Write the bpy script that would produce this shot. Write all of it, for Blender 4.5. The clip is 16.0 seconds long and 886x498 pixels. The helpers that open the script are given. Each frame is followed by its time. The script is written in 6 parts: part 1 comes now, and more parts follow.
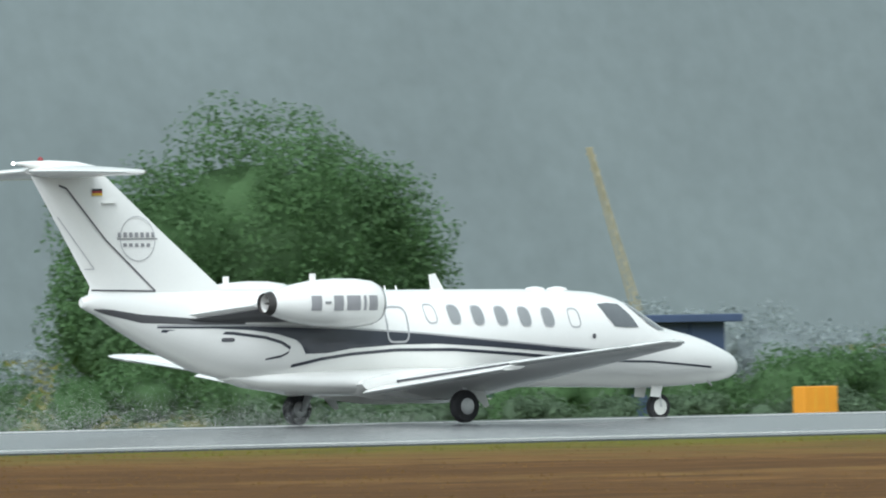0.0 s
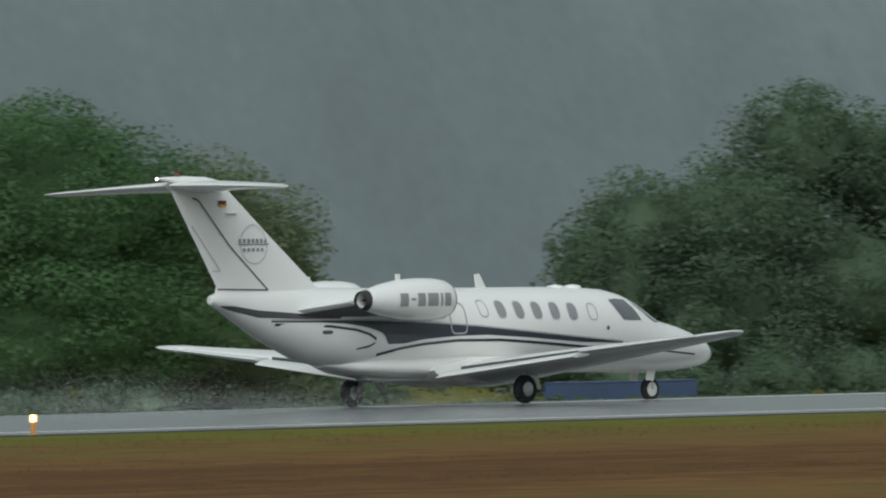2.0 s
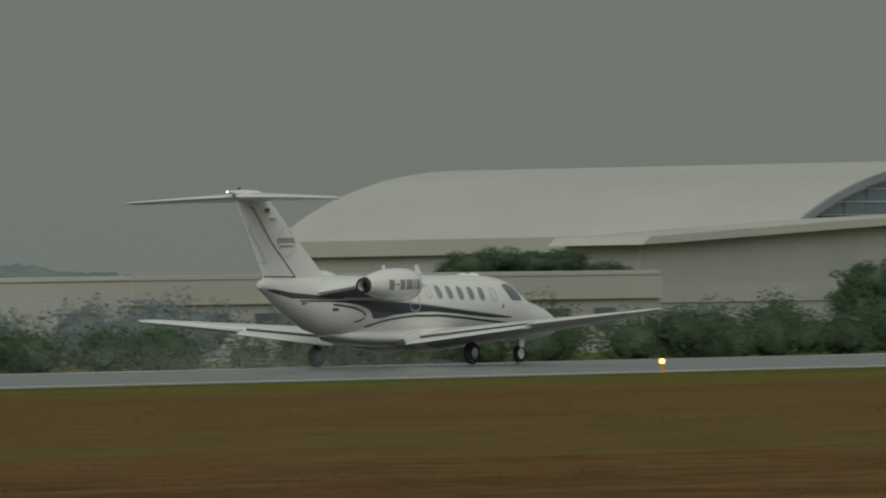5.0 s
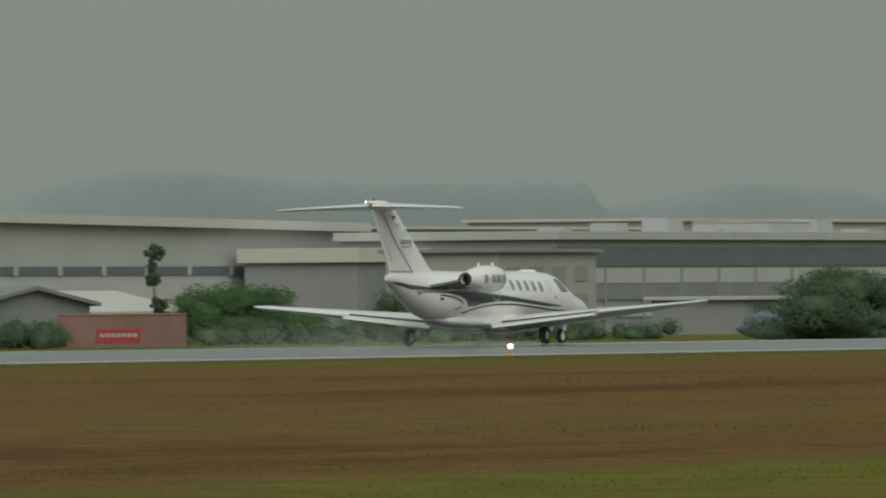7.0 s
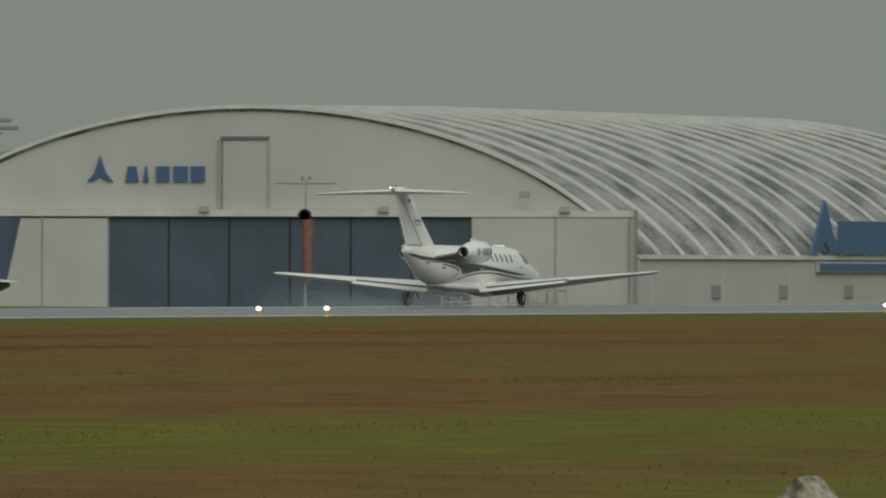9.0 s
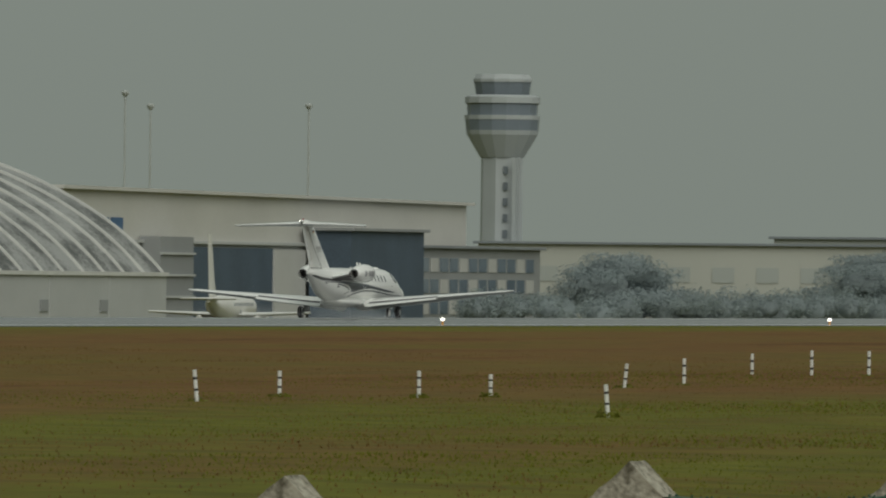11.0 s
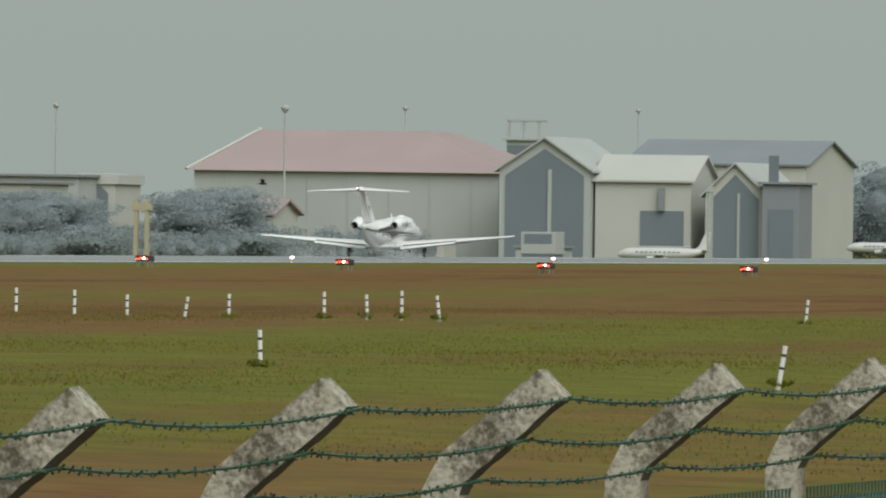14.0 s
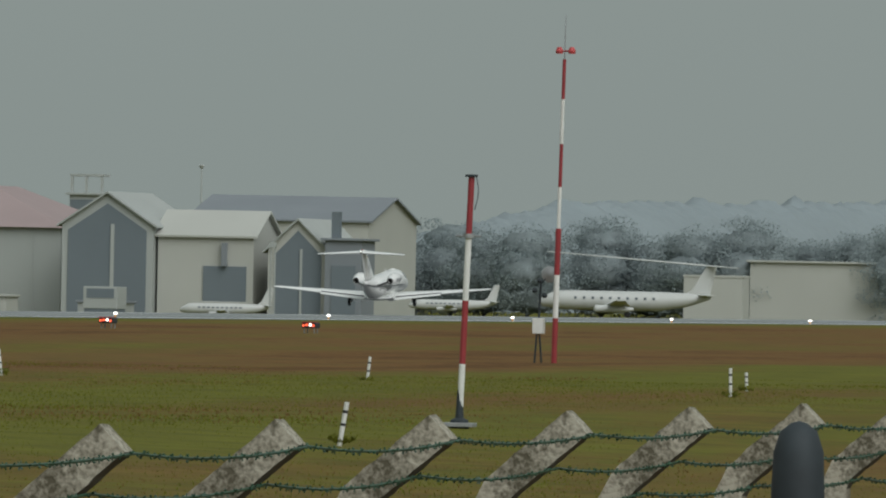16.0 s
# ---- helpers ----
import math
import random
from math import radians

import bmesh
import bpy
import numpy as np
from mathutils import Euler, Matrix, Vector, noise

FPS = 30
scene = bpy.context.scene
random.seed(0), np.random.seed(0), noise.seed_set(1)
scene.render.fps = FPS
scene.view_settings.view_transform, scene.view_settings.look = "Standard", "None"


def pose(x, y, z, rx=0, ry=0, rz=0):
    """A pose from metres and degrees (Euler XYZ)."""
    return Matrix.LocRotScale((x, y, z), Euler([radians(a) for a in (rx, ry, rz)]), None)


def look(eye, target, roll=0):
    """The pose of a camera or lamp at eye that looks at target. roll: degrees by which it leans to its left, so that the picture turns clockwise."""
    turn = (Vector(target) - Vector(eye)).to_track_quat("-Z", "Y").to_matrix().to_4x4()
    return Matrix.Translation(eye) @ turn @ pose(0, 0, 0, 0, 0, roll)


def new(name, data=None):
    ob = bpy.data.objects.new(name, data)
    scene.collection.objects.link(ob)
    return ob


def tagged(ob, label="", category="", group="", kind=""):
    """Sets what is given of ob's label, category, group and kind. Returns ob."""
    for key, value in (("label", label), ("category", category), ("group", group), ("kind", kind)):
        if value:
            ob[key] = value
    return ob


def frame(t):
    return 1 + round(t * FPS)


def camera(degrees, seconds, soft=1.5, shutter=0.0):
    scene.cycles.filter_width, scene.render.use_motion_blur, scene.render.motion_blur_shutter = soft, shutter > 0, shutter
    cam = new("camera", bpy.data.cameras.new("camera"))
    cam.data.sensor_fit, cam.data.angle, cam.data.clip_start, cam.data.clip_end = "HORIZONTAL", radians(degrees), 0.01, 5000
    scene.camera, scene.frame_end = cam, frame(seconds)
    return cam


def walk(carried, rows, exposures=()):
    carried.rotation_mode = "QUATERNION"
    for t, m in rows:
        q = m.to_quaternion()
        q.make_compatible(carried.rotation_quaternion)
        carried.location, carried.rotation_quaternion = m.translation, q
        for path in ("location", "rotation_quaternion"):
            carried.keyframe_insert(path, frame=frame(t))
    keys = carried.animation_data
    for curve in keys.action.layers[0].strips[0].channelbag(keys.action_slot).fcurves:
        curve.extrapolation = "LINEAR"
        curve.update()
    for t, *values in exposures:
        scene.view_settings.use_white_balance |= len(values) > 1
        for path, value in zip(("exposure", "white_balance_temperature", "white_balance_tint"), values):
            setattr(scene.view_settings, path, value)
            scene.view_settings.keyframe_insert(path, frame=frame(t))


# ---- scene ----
H = 1.655          # eye height above the runway's crown
RY = 173.7         # the runway's centre line runs along x at this y

# seconds, heading from +y towards +x, tilt, lean
CAM = [
    (0, 38.022, 0.365, -1.001), (0.5, 40.134, 0.285, -1.065), (1, 42.174, 0.181, -1.109), (1.5, 44.100, 0.232, -1.188),
    (2, 46.371, 0.338, -1.137), (2.5, 48.751, 0.075, -1.268), (3, 50.862, -0.041, -1.186), (3.2, 51.574, 0.032, -1.167),
    (5.3, 59.405, 0.141, -0.795), (5.5, 60.224, 0.069, -0.718), (6, 61.757, 0.205, -0.503), (6.5, 62.782, 0.423, -0.447),
    (7, 64.059, 0.204, -0.390), (7.5, 65.618, 0.104, -0.178), (8, 67.034, 0.395, -0.035), (8.5, 67.973, 0.191, 0.103),
    (9, 69.021, 0.067, 0.195), (9.5, 70.337, 0.086, 0.360), (10, 71.538, 0.123, 0.451), (10.2, 71.909, 0.099, 0.458),
    (12.3, 75.442, 0.008, 0.866), (12.5, 75.784, -0.137, 0.856), (13, 76.398, -0.365, 0.786), (13.1, 76.455, -0.366, 0.782),
    (13.5, 76.631, -0.282, 0.754), (14, 77.176, -0.083, 0.786), (14.5, 77.790, 0.015, 0.873), (15, 78.350, -0.107, 1.002),
    (15.5, 78.806, 0.022, 1.130), (16, 79.174, 0.205, 1.182)]
# seconds, main wheels' x, height of the main wheels, nose-up angle
JET = [
    (0, 134.35, 0.00, -0.34), (0.5, 144.98, 0.00, -0.25), (1, 156.50, 0.00, -0.20), (1.5, 168.83, 0.00, -0.11),
    (2, 181.99, 0.00, -0.15), (2.5, 195.94, 0.00, -0.15), (3, 210.91, 0.00, -0.10), (3.2, 217.13, 0.00, -0.15),
    (5.3, 288.67, 0.00, 0.24), (5.5, 296.43, 0.00, 0.30), (6, 316.46, 0.00, 0.19), (6.5, 337.60, 0.00, 0.08),
    (7, 359.50, 0.00, 0.24), (7.5, 382.23, 0.00, 0.13), (8, 405.81, 0.00, 0.05), (8.5, 430.17, 0.00, 0.10),
    (9, 455.29, 0.00, 0.09), (9.5, 481.16, 0.00, 0.04), (10, 507.65, 0.00, 0.05), (10.2, 518.42, 0.00, 0.08),
    (12.3, 639.39, 0.00, 0.95), (12.5, 651.72, 0.00, 1.05), (13, 683.05, 0.00, 1.60), (13.1, 689.38, 0.00, 1.72),
    (13.5, 714.98, 0.00, 2.23), (14, 747.60, 0.00, 2.80), (14.5, 781.00, 0.06, 3.90), (15, 815.13, 0.22, 4.90),
    (15.5, 849.92, 0.40, 5.10), (16, 885.40, 0.68, 5.00)]
# birds: seconds, place, heading
CROW = [(0, 275, 20, 6, -60), (10, 249, 48, 3, -65), (12.3, 244.1, 54.2, 2.06, -65), (12.5, 243.8, 55.0, 2.25, -70), (13.1, 243.2, 58.6, 3.3, -75), (13.5, 242.4, 61.0, 4.1, -85), (14, 242.9, 59, 2.55, -80), (14.5, 242, 62.8, 2.5, 100), (16, 215, 130, 4, 110)]
SWIFT = [(0, 180, 40, 9, 45), (5, 235, 85, 6, 45), (7, 268, 112, 4.4, 50), (7.5, 274.4, 121.3, 4.24, 53), (8, 281.2, 130.4, 4.2, 53), (8.5, 284, 137.5, 4.6, 60), (9.5, 290, 149, 6, 60), (16, 300, 210, 18, 65)]
# seconds, stops, kelvin, tint
LIGHT = [(0, 1.15, 5800, 8), (0.5, 0.5, 5850, 8), (1, 0.05, 5900, 8), (1.5, -0.2, 5900, 8), (2, 0.25, 5950, 8), (2.5, 0.32, 6100, 8), (3, -0.45, 6200, 8), (3.2, -0.5, 6200, 8),
         (5.3, -0.4, 6500, 5), (5.5, -0.36, 6500, 5), (6, 0.06, 6500, 5), (7, 0.08, 6500, 5), (8, 0.04, 6500, 5), (8.5, -0.1, 6500, 5), (9, 0.0, 6500, 5), (10, -0.08, 6500, 5), (10.2, -0.1, 6500, 5),
         (12.3, 0.12, 6500, 7), (12.5, 0.16, 6500, 7), (13, 0.6, 6500, 7), (13.5, 0.82, 6300, 9), (14, 0.68, 6250, 9), (14.5, 0.42, 6200, 9), (15.5, 0.24, 6150, 9), (16, 0.24, 6100, 9)]

cam = camera(4.0543, 16.0, soft=2.0, shutter=0.12)
walk(cam, [(t, pose(0, 0, H, 90 + p, 0, -y) @ pose(0, 0, 0, 0, 0, r)) for t, y, p, r in CAM], LIGHT)

# ---- sky and light: a closed overcast over wet ground ----
world = bpy.data.worlds.new("overcast")
scene.world = world
world.use_nodes = True
wn, wl = world.node_tree.nodes, world.node_tree.links
sky = wn.new("ShaderNodeTexSky")
sky.sky_type, sky.sun_disc, sky.sun_elevation, sky.sun_rotation = "NISHITA", False, radians(43), radians(231)
sky.air_density, sky.dust_density = 2.0, 6.0
grey = wn.new("ShaderNodeHueSaturation")
grey.inputs["Saturation"].default_value = 0.12
cloud = wn.new("ShaderNodeMix")
cloud.data_type = "RGBA"
cloud.inputs["Factor"].default_value = 0.80
cloud.inputs["B"].default_value = (2.02, 2.25, 2.03, 1)
wl.new(sky.outputs["Color"], grey.inputs["Color"])
wl.new(grey.outputs["Color"], cloud.inputs["A"])
wl.new(cloud.outputs["Result"], wn["Background"].inputs["Color"])
wn["Background"].inputs["Strength"].default_value = 0.13
sun_data = bpy.data.lights.new("sun", "SUN")
sun_data.energy, sun_data.angle, sun_data.color = 1.25, radians(60), (1.0, 0.97, 0.92)
sun = new("sun", sun_data)
sun.matrix_world = look((-210, -170, 250), (0, 0, 0))


# ---- materials ----
def mat(name, color, rough=0.6, metal=0.0, vary=0.12, scale=3.0, bump=0.0, fine=40.0, tint=None, emit=0.0, coat=0.0):
    """A surface with broad stains and fine grain."""
    m = bpy.data.materials.new(name)
    m.use_nodes = True
    n, l = m.node_tree.nodes, m.node_tree.links
    b = n["Principled BSDF"]
    b.inputs["Roughness"].default_value, b.inputs["Metallic"].default_value = rough, metal
    b.inputs["Coat Weight"].default_value = coat
    co = n.new("ShaderNodeTexCoord")
    big, small = n.new("ShaderNodeTexNoise"), n.new("ShaderNodeTexNoise")
    big.inputs["Scale"].default_value, small.inputs["Scale"].default_value = scale, fine
    big.inputs["Detail"].default_value, small.inputs["Detail"].default_value = 5, 2
    l.new(co.outputs["Object"], big.inputs["Vector"])
    l.new(co.outputs["Object"], small.inputs["Vector"])
    ramp = n.new("ShaderNodeValToRGB")
    c = np.array(color)
    lo, hi = c * (1 - vary), np.minimum(c * (1 + vary), 0.95)
    if tint:
        lo = np.array(tint)
    ramp.color_ramp.elements[0].position, ramp.color_ramp.elements[1].position = 0.32, 0.68
    ramp.color_ramp.elements[0].color, ramp.color_ramp.elements[1].color = (*lo, 1), (*hi, 1)
    mix = n.new("ShaderNodeMath")
    mix.operation = "MULTIPLY_ADD"
    mix.inputs[1].default_value, mix.inputs[2].default_value = 0.35, 0.0
    l.new(small.outputs["Fac"], mix.inputs[0])
    add = n.new("ShaderNodeMath")
    add.operation = "MULTIPLY_ADD"
    add.inputs[1].default_value = 0.65
    l.new(big.outputs["Fac"], add.inputs[0])
    l.new(mix.outputs[0], add.inputs[2])
    l.new(add.outputs[0], ramp.inputs["Fac"])
    l.new(ramp.outputs["Color"], b.inputs["Base Color"])
    if bump:
        bp = n.new("ShaderNodeBump")
        bp.inputs["Strength"].default_value, bp.inputs["Distance"].default_value = bump, 0.02
        l.new(small.outputs["Fac"], bp.inputs["Height"])
        l.new(bp.outputs["Normal"], b.inputs["Normal"])
    if emit:
        b.inputs["Emission Color"].default_value, b.inputs["Emission Strength"].default_value = (*color, 1), emit
    return m


def leaf_mat(name, color, vary=0.5):
    """Leaves: each clump its own shade."""
    m = mat(name, color, 0.55, 0, 0.22, 0.4, 0, 6.0)
    n, l = m.node_tree.nodes, m.node_tree.links
    b = n["Principled BSDF"]
    src = b.inputs["Base Color"].links[0].from_socket
    geo = n.new("ShaderNodeNewGeometry")
    mr = n.new("ShaderNodeMapRange")
    mr.inputs["To Min"].default_value, mr.inputs["To Max"].default_value = 1 - vary, 1 + vary
    l.new(geo.outputs["Random Per Island"], mr.inputs["Value"])
    hs = n.new("ShaderNodeHueSaturation")
    l.new(mr.outputs["Result"], hs.inputs["Value"])
    l.new(src, hs.inputs["Color"])
    l.new(hs.outputs["Color"], b.inputs["Base Color"])
    b.inputs["Specular IOR Level"].default_value = 0.2
    thin = n.new("ShaderNodeBsdfTranslucent")
    l.new(hs.outputs["Color"], thin.inputs["Color"])
    mixs = n.new("ShaderNodeMixShader")
    mixs.inputs[0].default_value = 0.5
    out = n["Material Output"]
    l.new(b.outputs[0], mixs.inputs[1])
    l.new(thin.outputs[0], mixs.inputs[2])
    l.new(mixs.outputs[0], out.inputs["Surface"])
    return m


M = dict(
    white=mat("white_paint", (0.80, 0.80, 0.77), 0.22, 0, 0.03, 0.8, 0, 30, coat=0.4),
    stripe=mat("charcoal_paint", (0.035, 0.04, 0.055), 0.3, 0, 0.15, 2, coat=0.3),
    silver=mat("silver_line", (0.45, 0.45, 0.46), 0.35, 0.3, 0.1, 4),
    marking=mat("grey_marking", (0.27, 0.27, 0.28), 0.4, 0, 0.1, 4),
    seam=mat("seam_dark", (0.10, 0.10, 0.11), 0.6, 0, 0.1),
    # grey paint darkened by the shadow under the tail and the pylons
    belly=mat("shadowed_grey_paint", (0.085, 0.085, 0.09), 0.4, 0, 0.12, 2),
    window=mat("cabin_window", (0.12, 0.13, 0.14), 0.08, 0, 0.1, 3, coat=0.8),
    shade=mat("drawn_shade", (0.27, 0.28, 0.285), 0.2, 0, 0.06, 3, coat=0.8),
    rubber=mat("tyre_rubber", (0.018, 0.018, 0.02), 0.75, 0, 0.3, 8, 0.2, 60),
    metal=mat("gear_metal", (0.5, 0.5, 0.5), 0.35, 0.7, 0.15, 6),
    hot=mat("exhaust_steel", (0.045, 0.042, 0.04), 0.6, 0.2, 0.4, 6),
    bare=mat("polished_edge", (0.62, 0.62, 0.62), 0.25, 0.8, 0.1, 6),
    lamp=mat("clear_lamp", (1.0, 0.62, 0.22), 0.2, 0, 0.02, emit=3.2),
    lampw=mat("white_lamp", (1.0, 0.95, 0.85), 0.2, 0, 0.02, emit=3.0),
    lampr=mat("red_lamp", (1.0, 0.12, 0.05), 0.2, 0, 0.02, emit=1.3),
    red=mat("red_paint", (0.27, 0.03, 0.035), 0.45, 0, 0.15, 2),
    gold=mat("gold_paint", (0.65, 0.42, 0.04), 0.5, 0, 0.1),
    black=mat("black_paint", (0.02, 0.02, 0.022), 0.5, 0, 0.2),
    wpaint=mat("white_weathered", (0.68, 0.68, 0.64), 0.6, 0, 0.12, 3),
    orange=mat("orange_paint", (0.72, 0.30, 0.02), 0.5, 0, 0.08, 2),
    concrete=mat("weathered_concrete", (0.355, 0.332, 0.262), 0.9, 0, 0.12, 4.2, 0.25, 60, tint=(0.092, 0.082, 0.052)),
    # underside of the post arms: shade painted in, with some algal growth
    shaded_algae=mat("shaded_algae_concrete", (0.075, 0.075, 0.058), 0.9, 0, 0.35, 6.0, 0.12, 45),
    wire=mat("green_coated_wire", (0.016, 0.062, 0.032), 0.5, 0, 0.3, 9),
    mesh=mat("green_mesh_wire", (0.016, 0.072, 0.042), 0.5, 0, 0.2, 9),
    galv=mat("galvanised_steel", (0.33, 0.34, 0.34), 0.5, 0.5, 0.15, 6),
)


# pale concrete with sharp blackish lichen stains
for node in M["concrete"].node_tree.nodes:
    if node.type == "VALTORGB":
        node.color_ramp.elements[0].position, node.color_ramp.elements[1].position = 0.43, 0.575


# ---- building helpers ----
def thing(name, label, category, group="", at=(0, 0, 0), kind=""):
    ob = new(name)
    ob.location = at
    return tagged(ob, label, category, group, kind)


def part(name, bm, material, parent=None, label="", smooth=False):
    """One bmesh as one mesh object under a thing or a part."""
    me = bpy.data.meshes.new(name)
    bmesh.ops.recalc_face_normals(bm, faces=bm.faces)
    bm.to_mesh(me)
    bm.free()
    if smooth:
        me.shade_smooth()
        me.set_sharp_from_angle(angle=radians(35))
    me.materials.append(M[material] if isinstance(material, str) else material)
    ob = new(name, me)
    ob.parent = parent
    if label:
        ob["label"] = label
    return ob


def raw(name, verts, faces, material, parent=None, smooth=False, normals=None):
    me = bpy.data.meshes.new(name)
    me.from_pydata(verts, [], faces)
    me.update()
    if smooth:
        me.shade_smooth()
    if normals is not None:
        me.shade_smooth()
        me.normals_split_custom_set_from_vertices(normals)
    me.materials.append(M[material] if isinstance(material, str) else material)
    ob = new(name, me)
    ob.parent = parent
    return ob


def box(x0, x1, y0, y1, z0, z1, bevel=0.0, bm=None):
    bm = bm or bmesh.new()
    r = bmesh.ops.create_cube(bm, size=1, matrix=Matrix.Translation(((x0 + x1) / 2, (y0 + y1) / 2, (z0 + z1) / 2)) @ Matrix.Diagonal((abs(x1 - x0), abs(y1 - y0), abs(z1 - z0), 1)))
    if bevel:
        es = list({e for v in r["verts"] for e in v.link_edges})
        bmesh.ops.bevel(bm, geom=es, offset=bevel, segments=2, affect="EDGES", profile=0.6)
    return bm


def rod(p, q, r0, r1=None, n=10, bm=None):
    """A round bar from p to q."""
    bm = bm or bmesh.new()
    p, q = Vector(p), Vector(q)
    v = q - p
    m = Matrix.Translation((p + q) / 2) @ v.to_track_quat("Z", "Y").to_matrix().to_4x4()
    bmesh.ops.create_cone(bm, cap_ends=True, segments=n, radius1=r0, radius2=r0 if r1 is None else r1, depth=v.length, matrix=m)
    return bm


def loft(rings, caps=True, bm=None):
    """Skin over rings of equally many points."""
    bm = bm or bmesh.new()
    vs = [[bm.verts.new(p) for p in ring] for ring in rings]
    n = len(vs[0])
    for a, b in zip(vs, vs[1:]):
        for i in range(n):
            bm.faces.new((a[i], a[(i + 1) % n], b[(i + 1) % n], b[i]))
    if caps:
        bm.faces.new(vs[0])
        bm.faces.new(vs[-1])
    return bm


def turned(profile, axis="x", n=24, at=(0, 0, 0), caps=True):
    """A body of revolution from (along, radius) pairs."""
    rings = []
    for a, r in profile:
        ring = []
        for i in range(n):
            c, s = math.cos(2 * math.pi * i / n) * r, math.sin(2 * math.pi * i / n) * r
            p = {"x": (a, c, s), "y": (c, a, s), "z": (c, s, a)}[axis]
            ring.append((p[0] + at[0], p[1] + at[1], p[2] + at[2]))
        rings.append(ring)
    return loft(rings, caps)


def prism(points, axis, a, b, bm=None):
    """A flat outline pushed from a to b along an axis; points are the other two coordinates in order."""
    bm = bm or bmesh.new()
    put = {"x": lambda u, v, w: (w, u, v), "y": lambda u, v, w: (u, w, v), "z": lambda u, v, w: (u, v, w)}[axis]
    return loft([[put(u, v, w) for u, v in points] for w in (a, b)], True, bm)


def interp(x, pairs):
    xs, ys = zip(*pairs)
    return float(np.interp(x, xs, ys))


# ---- ground, runway ----
GROUND = [(-4000, -1.2), (0, -1.05), (20, -0.98), (40, -0.5), (70, -0.38), (110, -0.2), (146, -0.09), (149, -0.10), (160, -0.35), (190, -0.7),
          (208, -0.72), (235, -0.9), (330, -2.5), (4500, -2.6)]


def ground_z(y):
    return interp(y, GROUND)


def grass_material():
    """Short airfield grass: dry brown and green bands along the runway, patches and fine tufts."""
    m = bpy.data.materials.new("airfield_grass")
    m.use_nodes = True
    n, l = m.node_tree.nodes, m.node_tree.links
    b = n["Principled BSDF"]
    b.inputs["Roughness"].default_value = 0.9
    b.inputs["Specular IOR Level"].default_value = 0.15
    co = n.new("ShaderNodeTexCoord")
    sep = n.new("ShaderNodeSeparateXYZ")
    l.new(co.outputs["Object"], sep.inputs[0])
    mapn = n.new("ShaderNodeMapping")
    mapn.inputs["Scale"].default_value = (0.018, 0.11, 1)
    l.new(co.outputs["Object"], mapn.inputs["Vector"])
    patch = n.new("ShaderNodeTexNoise")
    patch.inputs["Scale"].default_value, patch.inputs["Detail"].default_value, patch.inputs["Roughness"].default_value = 1.0, 10, 0.66
    l.new(mapn.outputs["Vector"], patch.inputs["Vector"])
    band = n.new("ShaderNodeValToRGB")
    r = band.color_ramp
    stops = [(0.0, 0.50), (0.20, 0.48), (0.235, 0.66), (0.273, 0.72), (0.307, 0.46), (0.35, 0.78), (0.405, 0.70), (0.44, 0.18), (0.513, 0.20), (0.56, 0.45), (0.633, 0.40), (0.70, 0.22), (0.88, 0.30), (0.955, 0.74), (1.0, 0.80)]
    r.elements[0].position, r.elements[1].position = 0.0, 1.0
    for p, v in stops[1:-1]:
        r.elements.new(p)
    for e, (p, v) in zip(r.elements, stops):
        e.position, e.color = p, (v, v, v, 1)
    yy = n.new("ShaderNodeMapRange")
    yy.inputs["From Max"].default_value = 150
    l.new(sep.outputs["Y"], yy.inputs["Value"])
    xx = n.new("ShaderNodeMapRange")
    xx.inputs["From Min"].default_value, xx.inputs["From Max"].default_value = 70, 145
    xx.inputs["To Min"].default_value, xx.inputs["To Max"].default_value = -1.25, -0.93
    l.new(sep.outputs["X"], xx.inputs["Value"])
    l.new(yy.outputs["Result"], band.inputs["Fac"])
    tot = n.new("ShaderNodeMath")
    tot.operation = "MULTIPLY_ADD"
    tot.inputs[1].default_value, tot.inputs[2].default_value = 1.7, -1.1
    l.new(patch.outputs["Fac"], tot.inputs[0])
    l.new(xx.outputs["Result"], tot.inputs[2])
    sumn = n.new("ShaderNodeMath")
    l.new(tot.outputs[0], sumn.inputs[0])
    l.new(band.outputs["Color"], sumn.inputs[1])
    fine = n.new("ShaderNodeTexNoise")
    fine.inputs["Scale"].default_value, fine.inputs["Detail"].default_value = 1.7, 6
    l.new(co.outputs["Object"], fine.inputs["Vector"])
    add2 = n.new("ShaderNodeMath")
    add2.operation = "MULTIPLY_ADD"
    add2.inputs[1].default_value = 0.75
    l.new(fine.outputs["Fac"], add2.inputs[0])
    l.new(sumn.outputs[0], add2.inputs[2])
    col = n.new("ShaderNodeValToRGB")
    c = col.color_ramp
    c.elements[0].position, c.elements[1].position = 0.30, 1.12
    c.elements[0].color, c.elements[1].color = (0.100, 0.045, 0.008, 1), (0.126, 0.126, 0.010, 1)
    e = c.elements.new(0.48)
    e.color = (0.165, 0.083, 0.021, 1)
    e = c.elements.new(0.62)
    e.color = (0.150, 0.091, 0.021, 1)
    e = c.elements.new(0.85)
    e.color = (0.136, 0.102, 0.014, 1)
    l.new(add2.outputs[0], col.inputs["Fac"])
    swath = n.new("ShaderNodeTexNoise")
    swath.inputs["Scale"].default_value, swath.inputs["Detail"].default_value, swath.inputs["Roughness"].default_value = 0.55, 9, 0.72
    l.new(co.outputs["Object"], swath.inputs["Vector"])
    lum = n.new("ShaderNodeMapRange")
    lum.inputs["From Min"].default_value, lum.inputs["From Max"].default_value = 0.3, 0.7
    lum.inputs["To Min"].default_value, lum.inputs["To Max"].default_value = 0.56, 1.18
